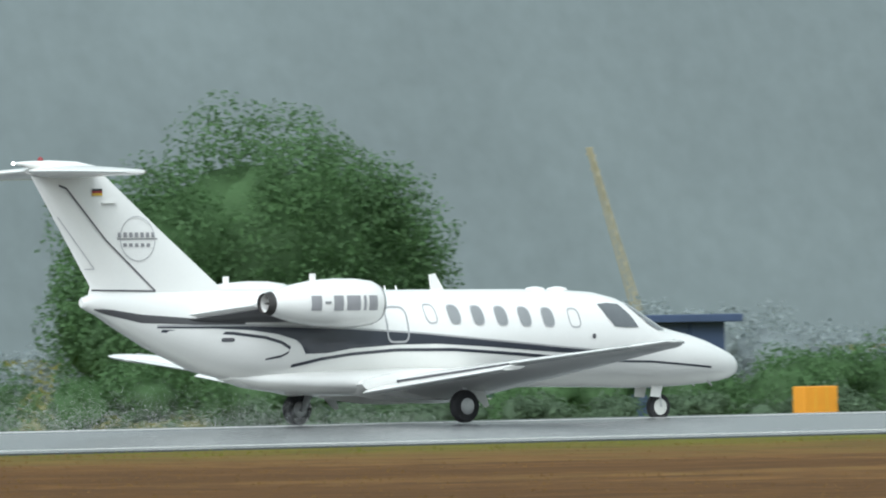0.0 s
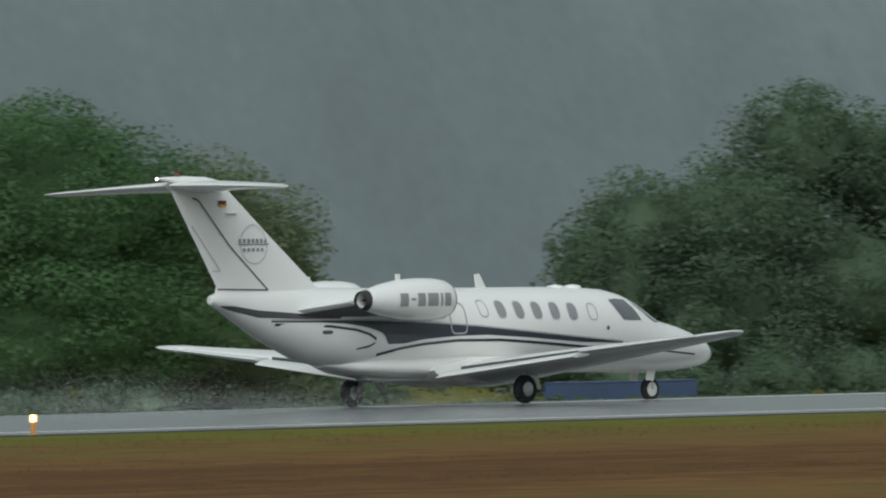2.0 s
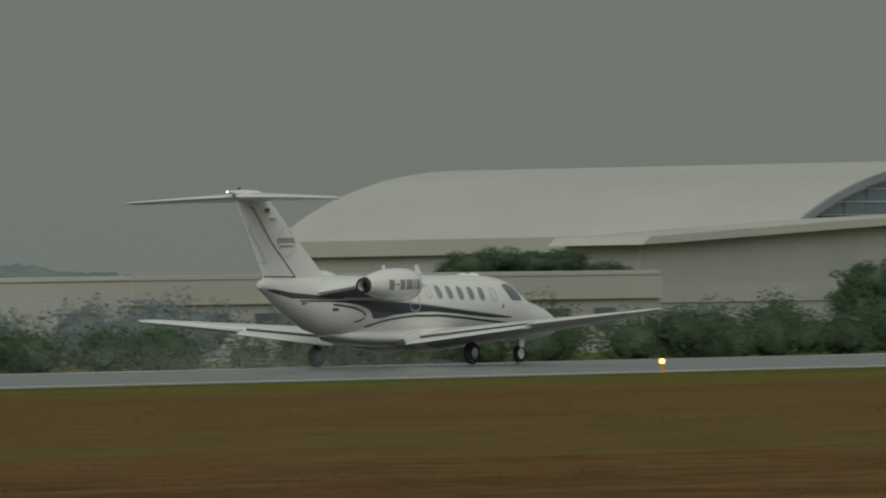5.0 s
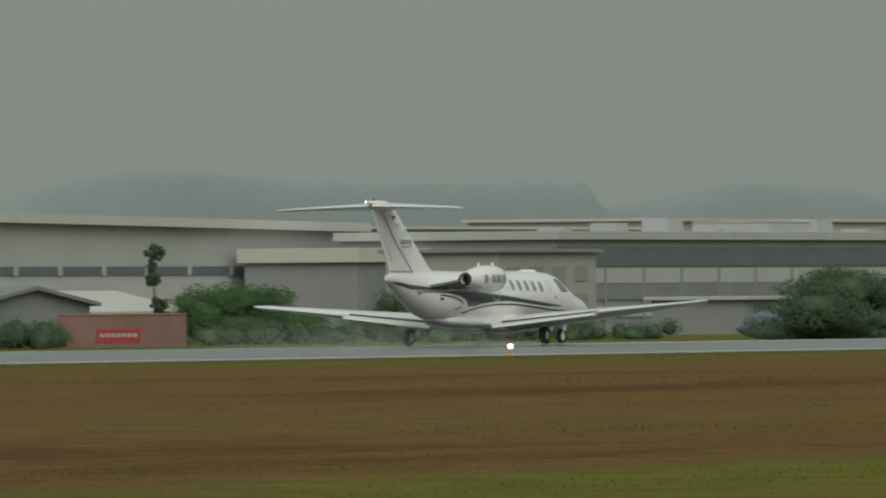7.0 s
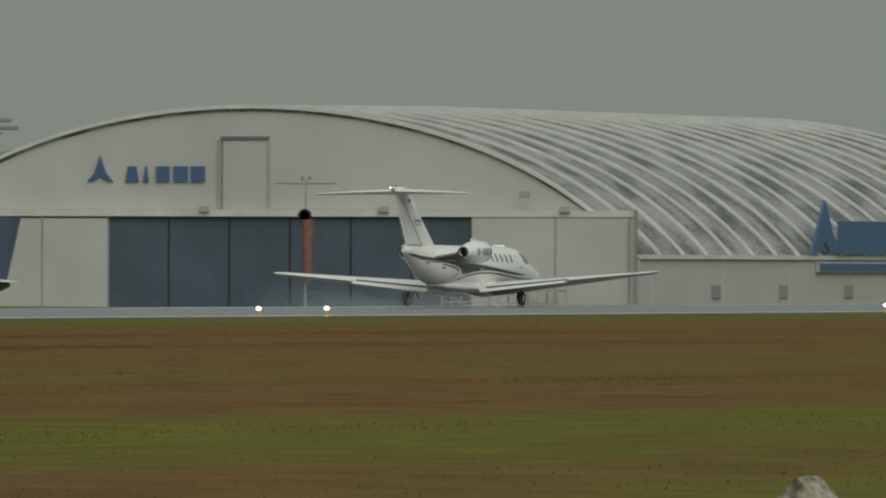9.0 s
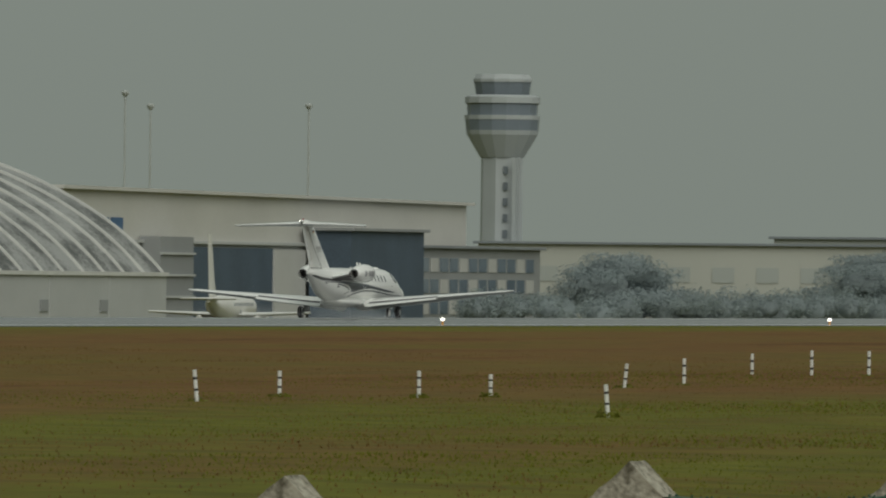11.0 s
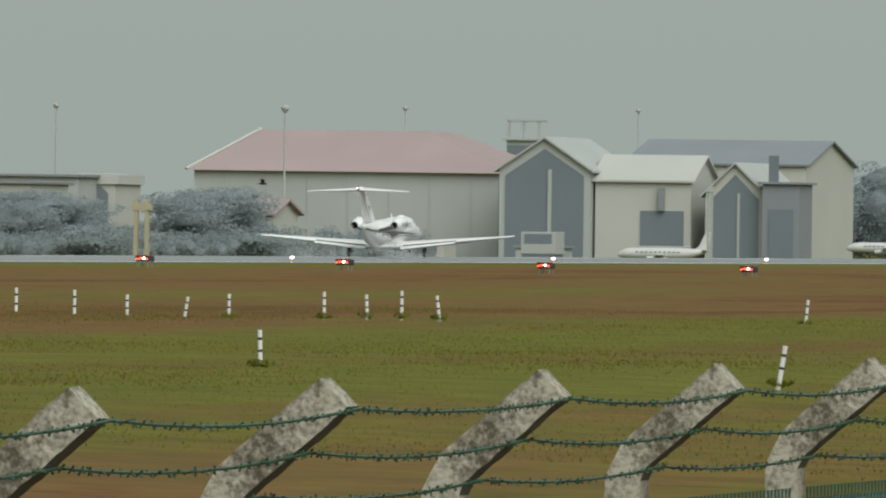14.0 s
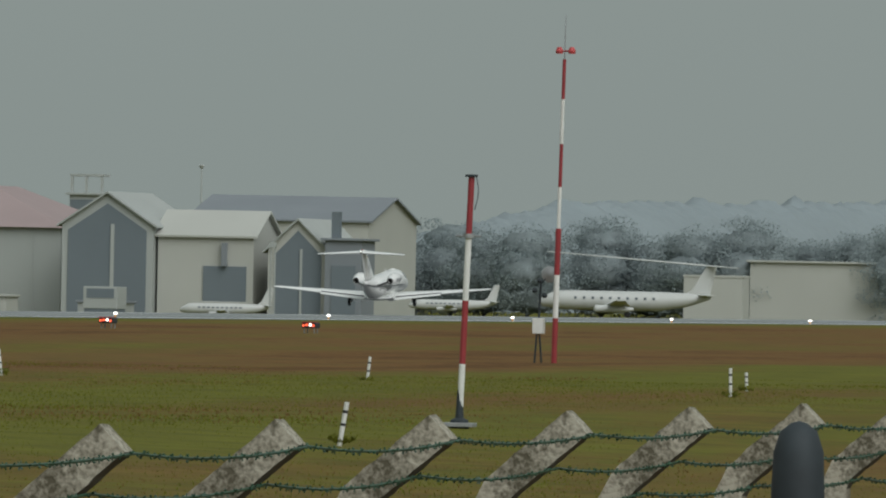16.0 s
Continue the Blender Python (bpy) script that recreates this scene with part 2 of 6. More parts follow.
    l.new(swath.outputs["Fac"], lum.inputs["Value"])
    hsv = n.new("ShaderNodeHueSaturation")
    l.new(lum.outputs["Result"], hsv.inputs["Value"])
    l.new(col.outputs["Color"], hsv.inputs["Color"])
    l.new(hsv.outputs["Color"], b.inputs["Base Color"])
    bp = n.new("ShaderNodeBump")
    bp.inputs["Strength"].default_value, bp.inputs["Distance"].default_value = 0.5, 0.1
    l.new(fine.outputs["Fac"], bp.inputs["Height"])
    l.new(bp.outputs["Normal"], b.inputs["Normal"])
    return m


M["grass"] = grass_material()
M["asphalt"] = mat("wet_asphalt", (0.075, 0.08, 0.085), 0.22, 0, 0.25, 0.3, 0.15, 30)
M["apron"] = mat("wet_concrete_apron", (0.20, 0.20, 0.19), 0.35, 0, 0.2, 0.05, 0.1, 10)


def ground():
    xs = [-4500, -1500, -400, -100] + list(range(0, 1000, 20)) + [1000, 1300, 1800, 2500, 3500, 4800]
    ys = [-4000, -1000, -200, -40, 0, 10, 20, 30, 40] + list(range(50, 146, 4)) + [146, 149, 160, 190, 208, 220, 235, 260, 300, 330, 500, 1000, 2500, 4500]
    vs = []
    for y in ys:
        for x in xs:
            z = ground_z(y)
            if 20 < y < 146 and -100 < x < 1300:
                z += 0.10 * noise.noise((x * 0.02, y * 0.05, 3.1)) + 0.03 * noise.noise((x * 0.2, y * 0.3, 1.7))
            vs.append((x, y, z))
    w = len(xs)
    fs = [(j * w + i, j * w + i + 1, (j + 1) * w + i + 1, (j + 1) * w + i) for j in range(len(ys) - 1) for i in range(w - 1)]
    g = raw("ground", vs, fs, "grass", smooth=True)
    tagged(g, "short airfield grass in dry brown and green patches", "ground", kind="structure")


def runway():
    prof = [(RY - 25, -0.07), (RY - 20, -0.055), (RY - 8, -0.02), (RY, 0.0), (RY + 6, -0.03), (RY + 15, -0.22), (RY + 30, -0.5)]
    xs = list(range(-600, 2601, 40))
    vs, fs = [], []
    for y, z in prof:
        vs += [(x, y, z) for x in xs]
    w = len(xs)
    fs = [(j * w + i, j * w + i + 1, (j + 1) * w + i + 1, (j + 1) * w + i) for j in range(len(prof) - 1) for i in range(w - 1)]
    n0 = len(vs)
    for y, z in ((RY - 25, -0.6), (RY + 30, -1.2)):
        vs += [(x, y, z) for x in xs]
    fs += [(i, i + 1, n0 + i + 1, n0 + i) for i in range(w - 1)]
    k = (len(prof) - 1) * w
    fs += [(k + i, k + i + 1, n0 + w + i + 1, n0 + w + i) for i in range(w - 1)]
    r = raw("runway", vs, fs, "asphalt", smooth=False)
    tagged(r, "rain-wet grey asphalt runway with a white edge line", "runway", kind="structure")
    M["line"] = mat("worn_white_line", (0.6, 0.6, 0.57), 0.45, 0, 0.25, 0.8, 0, 12)
    y = RY - 22.4
    zz = interp(y, prof) + 0.006
    part("edge_line", box(-600, 2600, y - 0.45, y + 0.45, zz - 0.004, zz), "line", r)
    for k in range(0, 26):
        x = 60 + k * 60
        part("centre_line_dash", box(x, x + 30, RY - 0.45, RY + 0.45, 0.002, 0.008), "line", r)


ground()
runway()


# ---- the business jet ----
FUS = [(8.94, 0.96, 0.94, 0.02), (8.86, 1.08, 0.80, 0.13), (8.70, 1.19, 0.73, 0.25), (8.45, 1.29, 0.68, 0.36), (8.1, 1.42, 0.64, 0.48), (7.7, 1.53, 0.61, 0.58),
       (7.27, 1.62, 0.59, 0.66), (6.95, 1.70, 0.58, 0.71), (6.65, 1.87, 0.58, 0.745), (6.3, 2.07, 0.58, 0.77), (5.95, 2.21, 0.59, 0.79), (5.5, 2.30, 0.60, 0.805),
       (4.8, 2.34, 0.61, 0.815), (3.9, 2.355, 0.62, 0.82), (2.5, 2.36, 0.62, 0.82), (1.0, 2.36, 0.62, 0.82), (-0.4, 2.365, 0.63, 0.82), (-1.4, 2.38, 0.67, 0.79),
       (-2.3, 2.39, 0.77, 0.72), (-3.2, 2.39, 0.95, 0.60), (-4.2, 2.385, 1.36, 0.43), (-4.9, 2.36, 1.72, 0.30), (-5.3, 2.34, 1.95, 0.215), (-5.5, 2.30, 2.03, 0.16), (-5.62, 2.24, 2.10, 0.08)]
GX = 0.84          # the main wheels' station


def fus_at(x):
    xs = [-s[0] for s in FUS]
    return [float(np.interp(-x, xs, [s[k] for s in FUS])) for k in (1, 2, 3)]


def side(x, z, s, out=0.006):
    """The point of the fuselage's skin at station x and height z, on side s."""
    top, bot, w = fus_at(x)
    u = max(-1.0, min(1.0, (z - (top + bot) / 2) / ((top - bot) / 2)))
    return (x - GX, s * (w * (1 - abs(u) ** 2.15) ** (1 / 2.15) + out), z)


def skin_band(lower, upper, s, x0, x1, n=60, out=0.006, rows=5):
    """A painted band that lies on the fuselage between two curves."""
    bm = bmesh.new()
    cols = []
    for i in range(n + 1):
        x = x0 + (x1 - x0) * i / n
        a, b = interp(x, lower), interp(x, upper)
        cols.append([bm.verts.new(side(x, a + (b - a) * j / rows, s, out)) for j in range(rows + 1)])
    for c, d in zip(cols, cols[1:]):
        for j in range(rows):
            bm.faces.new((c[j], d[j], d[j + 1], c[j + 1]))
    return bm


def skin_patch(outline, s, out=0.012):
    """A pane with the given (x, z) outline, lying on the fuselage."""
    bm = bmesh.new()
    cx, cz = np.mean([p[0] for p in outline]), np.mean([p[1] for p in outline])
    cuts = 1 if len(outline) > 10 else 4
    fine = [(a[0] + (b[0] - a[0]) * k / cuts, a[1] + (b[1] - a[1]) * k / cuts) for a, b in zip(outline, outline[1:] + outline[:1]) for k in range(cuts)]
    c = bm.verts.new(side(cx, cz, s, out))
    rings = [[bm.verts.new(side(cx + (x - cx) * f, cz + (z - cz) * f, s, out)) for x, z in fine] for f in (0.25, 0.5, 0.75, 1.0)]
    n = len(fine)
    for i in range(n):
        bm.faces.new((c, rings[0][i], rings[0][(i + 1) % n]))
        for a, b in zip(rings, rings[1:]):
            bm.faces.new((a[i], b[i], b[(i + 1) % n], a[(i + 1) % n]))
    return bm


def skin_frame(outline, s, w, out=0.009):
    bm = bmesh.new()
    cx, cz = np.mean([p[0] for p in outline]), np.mean([p[1] for p in outline])
    a = [bm.verts.new(side(x, z, s, out)) for x, z in outline]
    b = []
    for x, z in outline:
        r = math.hypot(x - cx, z - cz)
        f = (r - w) / r
        b.append(bm.verts.new(side(cx + (x - cx) * f, cz + (z - cz) * f, s, out)))
    n = len(outline)
    for i in range(n):
        bm.faces.new((a[i], a[(i + 1) % n], b[(i + 1) % n], b[i]))
    return bm


def rounded(cx, cz, w, h, p=3.2, n=22, lean=0.0):
    pts = []
    for i in range(n):
        a = 2 * math.pi * i / n
        c, s = math.cos(a), math.sin(a)
        dx, dz = math.copysign(abs(c) ** (2 / p), c) * w / 2, math.copysign(abs(s) ** (2 / p), s) * h / 2
        pts.append((cx + dx + lean * dz, cz + dz))
    return pts


def foil(le, te, z, t, n=9, droop=0.0):
    """An aerofoil section as (x, z) points, nose at le, tail at te."""
    c = le - te
    up = [(le - c * (1 - math.cos(math.pi * i / n)) / 2, z + t * 0.5 * (1.35 * math.sin(math.pi * (i / n) ** 0.72)) + droop * (i / n) ** 2) for i in range(n + 1)]
    lo = [(x, 2 * (z + droop * (i / n) ** 2) - zz - 0.15 * t * math.sin(math.pi * i / n)) for i, (x, zz) in enumerate(up)]
    return up + lo[-2:0:-1]


def wing_slice(secs):
    """Skin over (y, le, te, z, thickness) sections."""
    return loft([[(x - GX, y, zz) for x, zz in foil(le, te, z, t)] for y, le, te, z, t in secs])


def business_jet():
    jet = thing("business_jet", "white twin-engine business jet with a charcoal swoosh, on its takeoff run", "airplane")
    n = 40
    rings = []
    for x, top, bot, w in FUS:
        zc, hz = (top + bot) / 2, (top - bot) / 2
        ring = []
        for i in range(n):
            a = 2 * math.pi * i / n
            c, s = math.cos(a), math.sin(a)
            ring.append((x - GX, math.copysign(abs(c) ** (2 / 2.15), c) * w, zc + math.copysign(abs(s) ** (2 / 2.15), s) * hz))
        rings.append(ring)
    fus = part("fuselage", loft(rings), "white", jet, "glossy white fuselage", True)
    # belly fairing under the wing
    rings = []
    for x, w, bot, top in ((3.6, 0.25, 0.66, 0.9), (3.0, 0.72, 0.58, 0.95), (2.2, 0.98, 0.53, 1.0), (1.0, 1.05, 0.50, 1.02), (-0.2, 1.0, 0.50, 1.0), (-1.1, 0.82, 0.55, 0.98), (-2.0, 0.5, 0.66, 0.95), (-2.6, 0.2, 0.80, 0.95)):
        rings.append([(x - GX, w * math.copysign(abs(math.cos(a)) ** 0.8, math.cos(a)), (top + bot) / 2 + (top - bot) / 2 * math.copysign(abs(math.sin(a)) ** 0.8, math.sin(a))) for a in [2 * math.pi * i / 28 for i in range(28)]])
    part("belly_fairing", loft(rings), "white", jet, "", True)
    up = [(-4.3, 1.74), (-2.5, 1.735), (-0.47, 1.665), (1.2, 1.565), (2.73, 1.435), (4.2, 1.31), (5.5, 1.205)]
    lo = [(-4.3, 1.715), (-3.2, 1.70), (-2.5, 1.665), (-1.95, 1.59), (-1.58, 1.49), (-1.46, 1.40), (-1.42, 1.24), (-0.9, 1.25), (-0.4, 1.325), (0.6, 1.385), (1.52, 1.395), (2.7, 1.33), (4.35, 1.215), (5.5, 1.19)]
    l2 = [(-1.6, 1.06), (-1.0, 1.18), (-0.4, 1.255), (0.6, 1.32), (1.9, 1.315), (3.2, 1.235), (4.6, 1.13), (5.5, 1.07), (6.4, 1.055), (7.95, 0.945)]
    l1 = [(x, z - (0.055 if x < 5 else 0.035)) for x, z in l2]
    for s in (-1, 1):
        part("swoosh_band", skin_band(lo, up, s, -4.3, 5.5, 90), "stripe", fus, "charcoal swoosh stripe")
        part("pinstripe", skin_band(l1, l2, s, -1.6, 7.95, 80), "stripe", fus, "thin charcoal line")
        hook = bmesh.new()
        pts = [(-4.2, 1.69), (-2.85, 1.64), (-2.2, 1.56), (-1.86, 1.47), (-1.68, 1.37), (-1.70, 1.30), (-1.84, 1.23), (-2.15, 1.17)]
        a = [hook.verts.new(side(x, z, s)) for x, z in pts]
        b = [hook.verts.new(side(x - 0.02, z - 0.05 + 0.02 * (i == 7), s)) for i, (x, z) in enumerate(pts)]
        for i in range(len(pts) - 1):
            hook.faces.new((a[i], a[i + 1], b[i + 1], b[i]))
        part("swoosh_hook", hook, "stripe", fus)
        # paint and the shadow along the tapering waist, put into one dark band
        part("tail_band", skin_band([(-5.45, 2.04), (-5.2, 1.95), (-4.6, 1.81), (-3.6, 1.77), (-2.6, 1.765)], [(-5.45, 2.06), (-5.2, 2.05), (-4.6, 1.955), (-3.6, 1.88), (-2.6, 1.86)], s, -5.45, -2.6, 40), "belly", fus, "grey band of paint and shadow under the tail")
        part("silver_line", skin_band([(x, z + 0.006) for x, z in up], [(x, z + 0.03) for x, z in up], s, -4.3, 5.5, 60, rows=2), "silver", fus, "thin silver line above the swoosh")
        for k in range(7):
            x = 1.42 + 0.522 * k + (0.07 if k == 6 else 0)
            z = 1.925 - 0.016 * k
            pane = k not in (0, 6)
            o = rounded(x, z, 0.27, 0.36, 3.0, lean=-0.06)
            w = part("window", skin_frame(o, s, 0.025), "silver", fus)
            if pane:
                part("pane", skin_patch(rounded(x, z, 0.235, 0.32, 2.8, lean=-0.06), s), "shade", w, "grey reflecting oval pane")
        part("cockpit_side_window", skin_patch([(5.27, 2.07), (5.38, 1.85), (5.53, 1.665), (5.8, 1.65), (6.10, 1.65), (5.98, 1.85), (5.80, 2.07), (5.5, 2.09)], s), "window", fus, "dark cockpit side window")
        part("windshield", skin_patch([(6.03, 2.075), (6.32, 2.00), (6.62, 1.83), (6.90, 1.66), (6.88, 1.60), (6.62, 1.60), (6.38, 1.72), (6.16, 1.92)], s), "window", fus, "dark raked windshield")
        part("emergency_door_frame", skin_frame(rounded(0.64, 1.74, 0.50, 0.66, 4.5, 28), s, 0.04), "silver", fus, "grey outline of a door")
        part("vent", skin_patch(rounded(-2.95, 1.50, 0.26, 0.07, 4), s), "seam", fus, "dark intake slot")
        part("port", skin_patch(rounded(5.03, 1.50, 0.09, 0.09, 2.0, 12), s), "seam", fus)
        # engine on its pylon
        y0 = 1.25 * s
        prof = [(-0.30, 0.20), (-0.20, 0.30), (-0.22, 0.335), (-0.34, 0.39), (-0.65, 0.425), (-1.1, 0.43), (-1.6, 0.40), (-2.1, 0.315), (-2.5, 0.205), (-2.58, 0.18), (-2.58, 0.155), (-2.3, 0.145)]
        eng = part("engine_nacelle", turned([(x - GX, r) for x, r in prof], "x", 32, (0, y0, 2.115), False), "white", jet, "white jet engine nacelle", True)
        part("exhaust", turned([(-2.50 - GX, 0.210), (-2.58 - GX, 0.190), (-2.64 - GX, 0.176), (-2.64 - GX, 0.160), (-2.2 - GX, 0.14), (-2.19 - GX, 0.01)], "x", 28, (0, y0, 2.115), False), "hot", eng, "dark sooty exhaust ring", True)
        part("exhaust_cone", turned([(-2.2 - GX, 0.07), (-2.6 - GX, 0.012)], "x", 16, (0, y0, 2.115)), "hot", eng, "", True)
        part("intake_lip", turned([(-0.195 - GX, 0.305), (-0.19 - GX, 0.325), (-0.235 - GX, 0.35), (-0.26 - GX, 0.36)], "x", 28, (0, y0, 2.115), False), "bare", eng, "polished intake lip", True)
        part("fan", turned([(-0.42 - GX, 0.3), (-0.40 - GX, 0.1), (-0.3 - GX, 0.01)], "x", 24, (0, y0, 2.115), False), "seam", eng)
        part("ram_scoop", box(-1.62 - GX, -1.50 - GX, y0 - 0.02, y0 + 0.02, 2.5, 2.63, 0.012), "white", eng)
        for k, (xa, wd) in enumerate(((-1.86, 0.20), (-1.60, 0.13), (-1.41, 0.20), (-1.14, 0.30), (-0.77, 0.06), (-0.65, 0.20))):
            bm = bmesh.new()
            z0, z1 = (1.98, 2.24) if k != 1 else (2.10, 2.14)
            cols = []
            for xx in (xa, xa + wd / 2, xa + wd):
                rr = interp(-xx, [(-x, r) for x, r in prof[3:9]]) + 0.012
                cols.append([bm.verts.new((xx - GX, y0 + s * math.sqrt(rr * rr - (z0 + (z1 - z0) * i / 6 - 2.115) ** 2), z0 + (z1 - z0) * i / 6)) for i in range(7)])
            for ca, cb in zip(cols, cols[1:]):
                for i in range(6):
                    bm.faces.new((ca[i], cb[i], cb[i + 1], ca[i + 1]))
            part("marking_bar", bm, "marking", eng, "grey lettering bar")
        bm = loft([[(x - GX, y, z) for x, z in foil(le, te, zc, t, 8)] for y, le, te, zc, t in ((0.45 * s, -0.55, -3.75, 1.93, 0.22), (0.72 * s, -0.60, -3.4, 1.99, 0.20), (1.02 * s, -0.75, -2.7, 2.09, 0.16))])
        pyl = part("pylon", bm, "white", jet, "", True)
        # dark grey plate that carries the shadow below the pylon
        bm = loft([[(x - GX, y, z) for x, z in foil(le, te, zc, t, 8)] for y, le, te, zc, t in ((0.45 * s, -0.50, -3.80, 1.84, 0.14), (0.72 * s, -0.56, -3.42, 1.90, 0.13), (1.03 * s, -0.75, -2.68, 2.00, 0.10))])
        part("pylon_underside", bm, "belly", pyl, "shadowed grey underside of the engine pylon", True)
        # wing with flap and aileron
        def wz(y):
            return 0.68 + 0.088 * (y - 0.8)
        def le(y):
            return interp(y, [(0.7, 2.55), (1.5, 2.37), (8.0, 1.34)])
        def te(y):
            return interp(y, [(0.7, -0.45), (4.5, 0.18), (8.0, 0.76)])
        def cut(y):
            return te(y) + 0.27 * (le(y) - te(y))
        secs = [(s * y, le(y), te(y) if y < 1.1 or y > 7.25 else cut(y), wz(y), 0.13 * (le(y) - te(y))) for y in (0.6, 1.08, 1.1, 2.5, 4.5, 6, 7.23, 7.26, 7.78)]
        secs += [(s * 7.95, 1.26, 0.80, wz(7.95) + 0.01, 0.05), (s * 8.0, 1.14, 0.89, wz(8.0) + 0.015, 0.02)]
        wing = part("wing", wing_slice(secs), "white", jet, "white straight tapered wing", True)
        lips = bmesh.new()
        loft([[(le(y) + dx - GX, s * y, wz(y) + dz) for dx, dz in ((-0.12, 0.075), (-0.02, 0.045), (0.012, 0.0), (-0.02, -0.05), (-0.12, -0.075))] for y in (1.2, 4.5, 7.7)], False, lips)
        part("deice_boot", lips, "bare", wing, "polished leading edge", True)
        fl = wing_slice([(s * y, cut(y) - 0.015, te(y) - 0.05, wz(y) - 0.035, 0.10 * (cut(y) - te(y)) + 0.02) for y in (1.12, 2.5, 4.42)])
        bmesh.ops.rotate(fl, verts=fl.verts, cent=(cut(2.5) - GX, 0, wz(2.5)), matrix=Matrix.Rotation(radians(-8), 3, "Y"))
        part("flap", fl, "white", wing, "flap set for takeoff", True)
        part("aileron", wing_slice([(s * y, cut(y) - 0.012, te(y), wz(y), 0.12 * (cut(y) - te(y))) for y in (4.5, 6, 7.22)]), "white", wing, "", True)
        part("flap_gap", loft([[(cut(y) + 0.01 - GX, s * y, wz(y) + 0.062), (cut(y) - 0.035 - GX, s * y, wz(y) + 0.054), (cut(y) - 0.012 - GX, s * y, wz(y) - 0.02)] for y in (1.12, 4.42)]), "seam", wing)
        part("tip_lamp", turned([(1.27 - GX, 0.03), (1.31 - GX, 0.02)], "x", 10, (0, s * 7.9, wz(7.9))), "bare", wing)
        # tailplane
        secs = [(s * 0.05, -5.42, -6.75, 4.44, 0.17), (s * 1.5, -5.95, -6.87, 4.405, 0.11), (s * 3.04, -6.45, -7.0, 4.35, 0.065), (s * 3.18, -6.58, -7.02, 4.345, 0.03)]
        st = part("stabilizer", wing_slice(secs), "white", jet, "white horizontal stabilizer on the fin's top", True)
        part("stabilizer_edge", loft([[(-5.40 + (-6.46 + 5.40) * (y - 0.05) / 3.05 + dx - GX, s * y, 4.44 - 0.09 * y / 3.1 + dz) for dx, dz in ((-0.08, 0.05), (0.01, 0.0), (-0.08, -0.05))] for y in (0.15, 3.05)], False), "seam", st, "dark leading edge")
        # main gear
        y0 = 2.40 * s
        w = part("main_wheel", turned([(-0.09, 0.14), (-0.10, 0.20), (-0.085, 0.262), (-0.045, 0.285), (0.045, 0.285), (0.085, 0.262), (0.10, 0.20), (0.09, 0.14)], "y", 28, (0, y0, 0.285)), "rubber", jet, "black tyre", True)
        part("rim", turned([(-0.105, 0.02), (-0.108, 0.10), (-0.096, 0.145), (0.096, 0.145), (0.108, 0.10), (0.105, 0.02)], "y", 20, (0, y0, 0.285)), "metal", w, "", True)
        part("gear_leg", rod((0.02, y0 - 0.17 * s, 0.28), (0.22, y0 - 0.20 * s, 0.82), 0.055, 0.07, 12, rod((0, y0, 0.285), (0.02, y0 - 0.18 * s, 0.285), 0.04, None, 8)), "metal", jet, "grey landing gear leg", True)
        part("gear_brace", rod((0.06, y0 - 0.19 * s, 0.42), (0.5, y0 - 0.28 * s, 0.80), 0.03, None, 8), "metal", jet)
        d = prism([(0.16, 0.72), (0.55, 0.74), (0.74, 0.30), (0.66, 0.26), (0.35, 0.52)], "y", y0 - 0.235 * s, y0 - 0.25 * s)
        part("gear_door", d, "white", jet, "white gear door")
        part("small_door", box(0.95, 1.2, s * 1.35, s * 1.37, 0.46, 0.56, 0.005), "white", jet)
    # fin
    secs = []
    for z, l, t, th in ((2.25, -2.35, -5.50, 0.32), (2.45, -2.68, -5.44, 0.30), (3.4, -3.90, -6.05, 0.23), (4.35, -5.08, -6.66, 0.17)):
        secs.append([(x - GX, y, z) for x, y in foil(l, t, 0.0, th * 0.85, 10)])
    fin = part("fin", loft(secs), "white", jet, "tall white swept fin", True)
    for s in (-1, 1):
        def onfin(x, z, out=0.045):
            l, t, th = interp(z, [(2.25, -2.35), (2.45, -2.68), (4.35, -5.08)]), interp(z, [(2.45, -5.44), (4.35, -6.66)]), interp(z, [(2.25, 0.32), (4.35, 0.17)])
            f = min(1, max(0, (l - x) / (l - t)))
            i = math.acos(1 - 2 * f) / math.pi
            return (x - GX, s * (th * 0.85 * 0.5 * 1.35 * math.sin(math.pi * i ** 0.72) + out), z)
        def fin_line(name, pts, w, material):
            bm = bmesh.new()
            for (x0, z0), (x1, z1) in zip(pts, pts[1:]):
                L = math.hypot(x1 - x0, z1 - z0)
                nx, nz = -(z1 - z0) / L * w / 2, (x1 - x0) / L * w / 2
                for k in range(4):
                    q = []
                    for f, g in ((k / 4, 1), ((k + 1) / 4, 1), ((k + 1) / 4, -1), (k / 4, -1)):
                        q.append(bm.verts.new(onfin(x0 + (x1 - x0) * f + nx * g, z0 + (z1 - z0) * f + nz * g)))
                    bm.faces.new(q)
            return part(name, bm, material, fin)
        fin_line("rudder_gap", [(-6.15, 4.19), (-6.0, 4.14), (-5.2, 3.25), (-5.12, 3.18), (-4.18, 2.36)], 0.03, "seam")
        fin_line("rudder_gap", [(-5.44, 2.385), (-4.18, 2.36)], 0.03, "seam")
        fin_line("trim_tab_gap", [(-6.16, 3.65), (-5.42, 2.75), (-5.60, 2.74)], 0.016, "silver")
        ring = [(-4.53 + 0.37 * math.cos(a), 3.27 + 0.385 * math.sin(a)) for a in [2 * math.pi * i / 30 for i in range(31)]]
        fin_line("logo_ring", ring, 0.016, "silver")
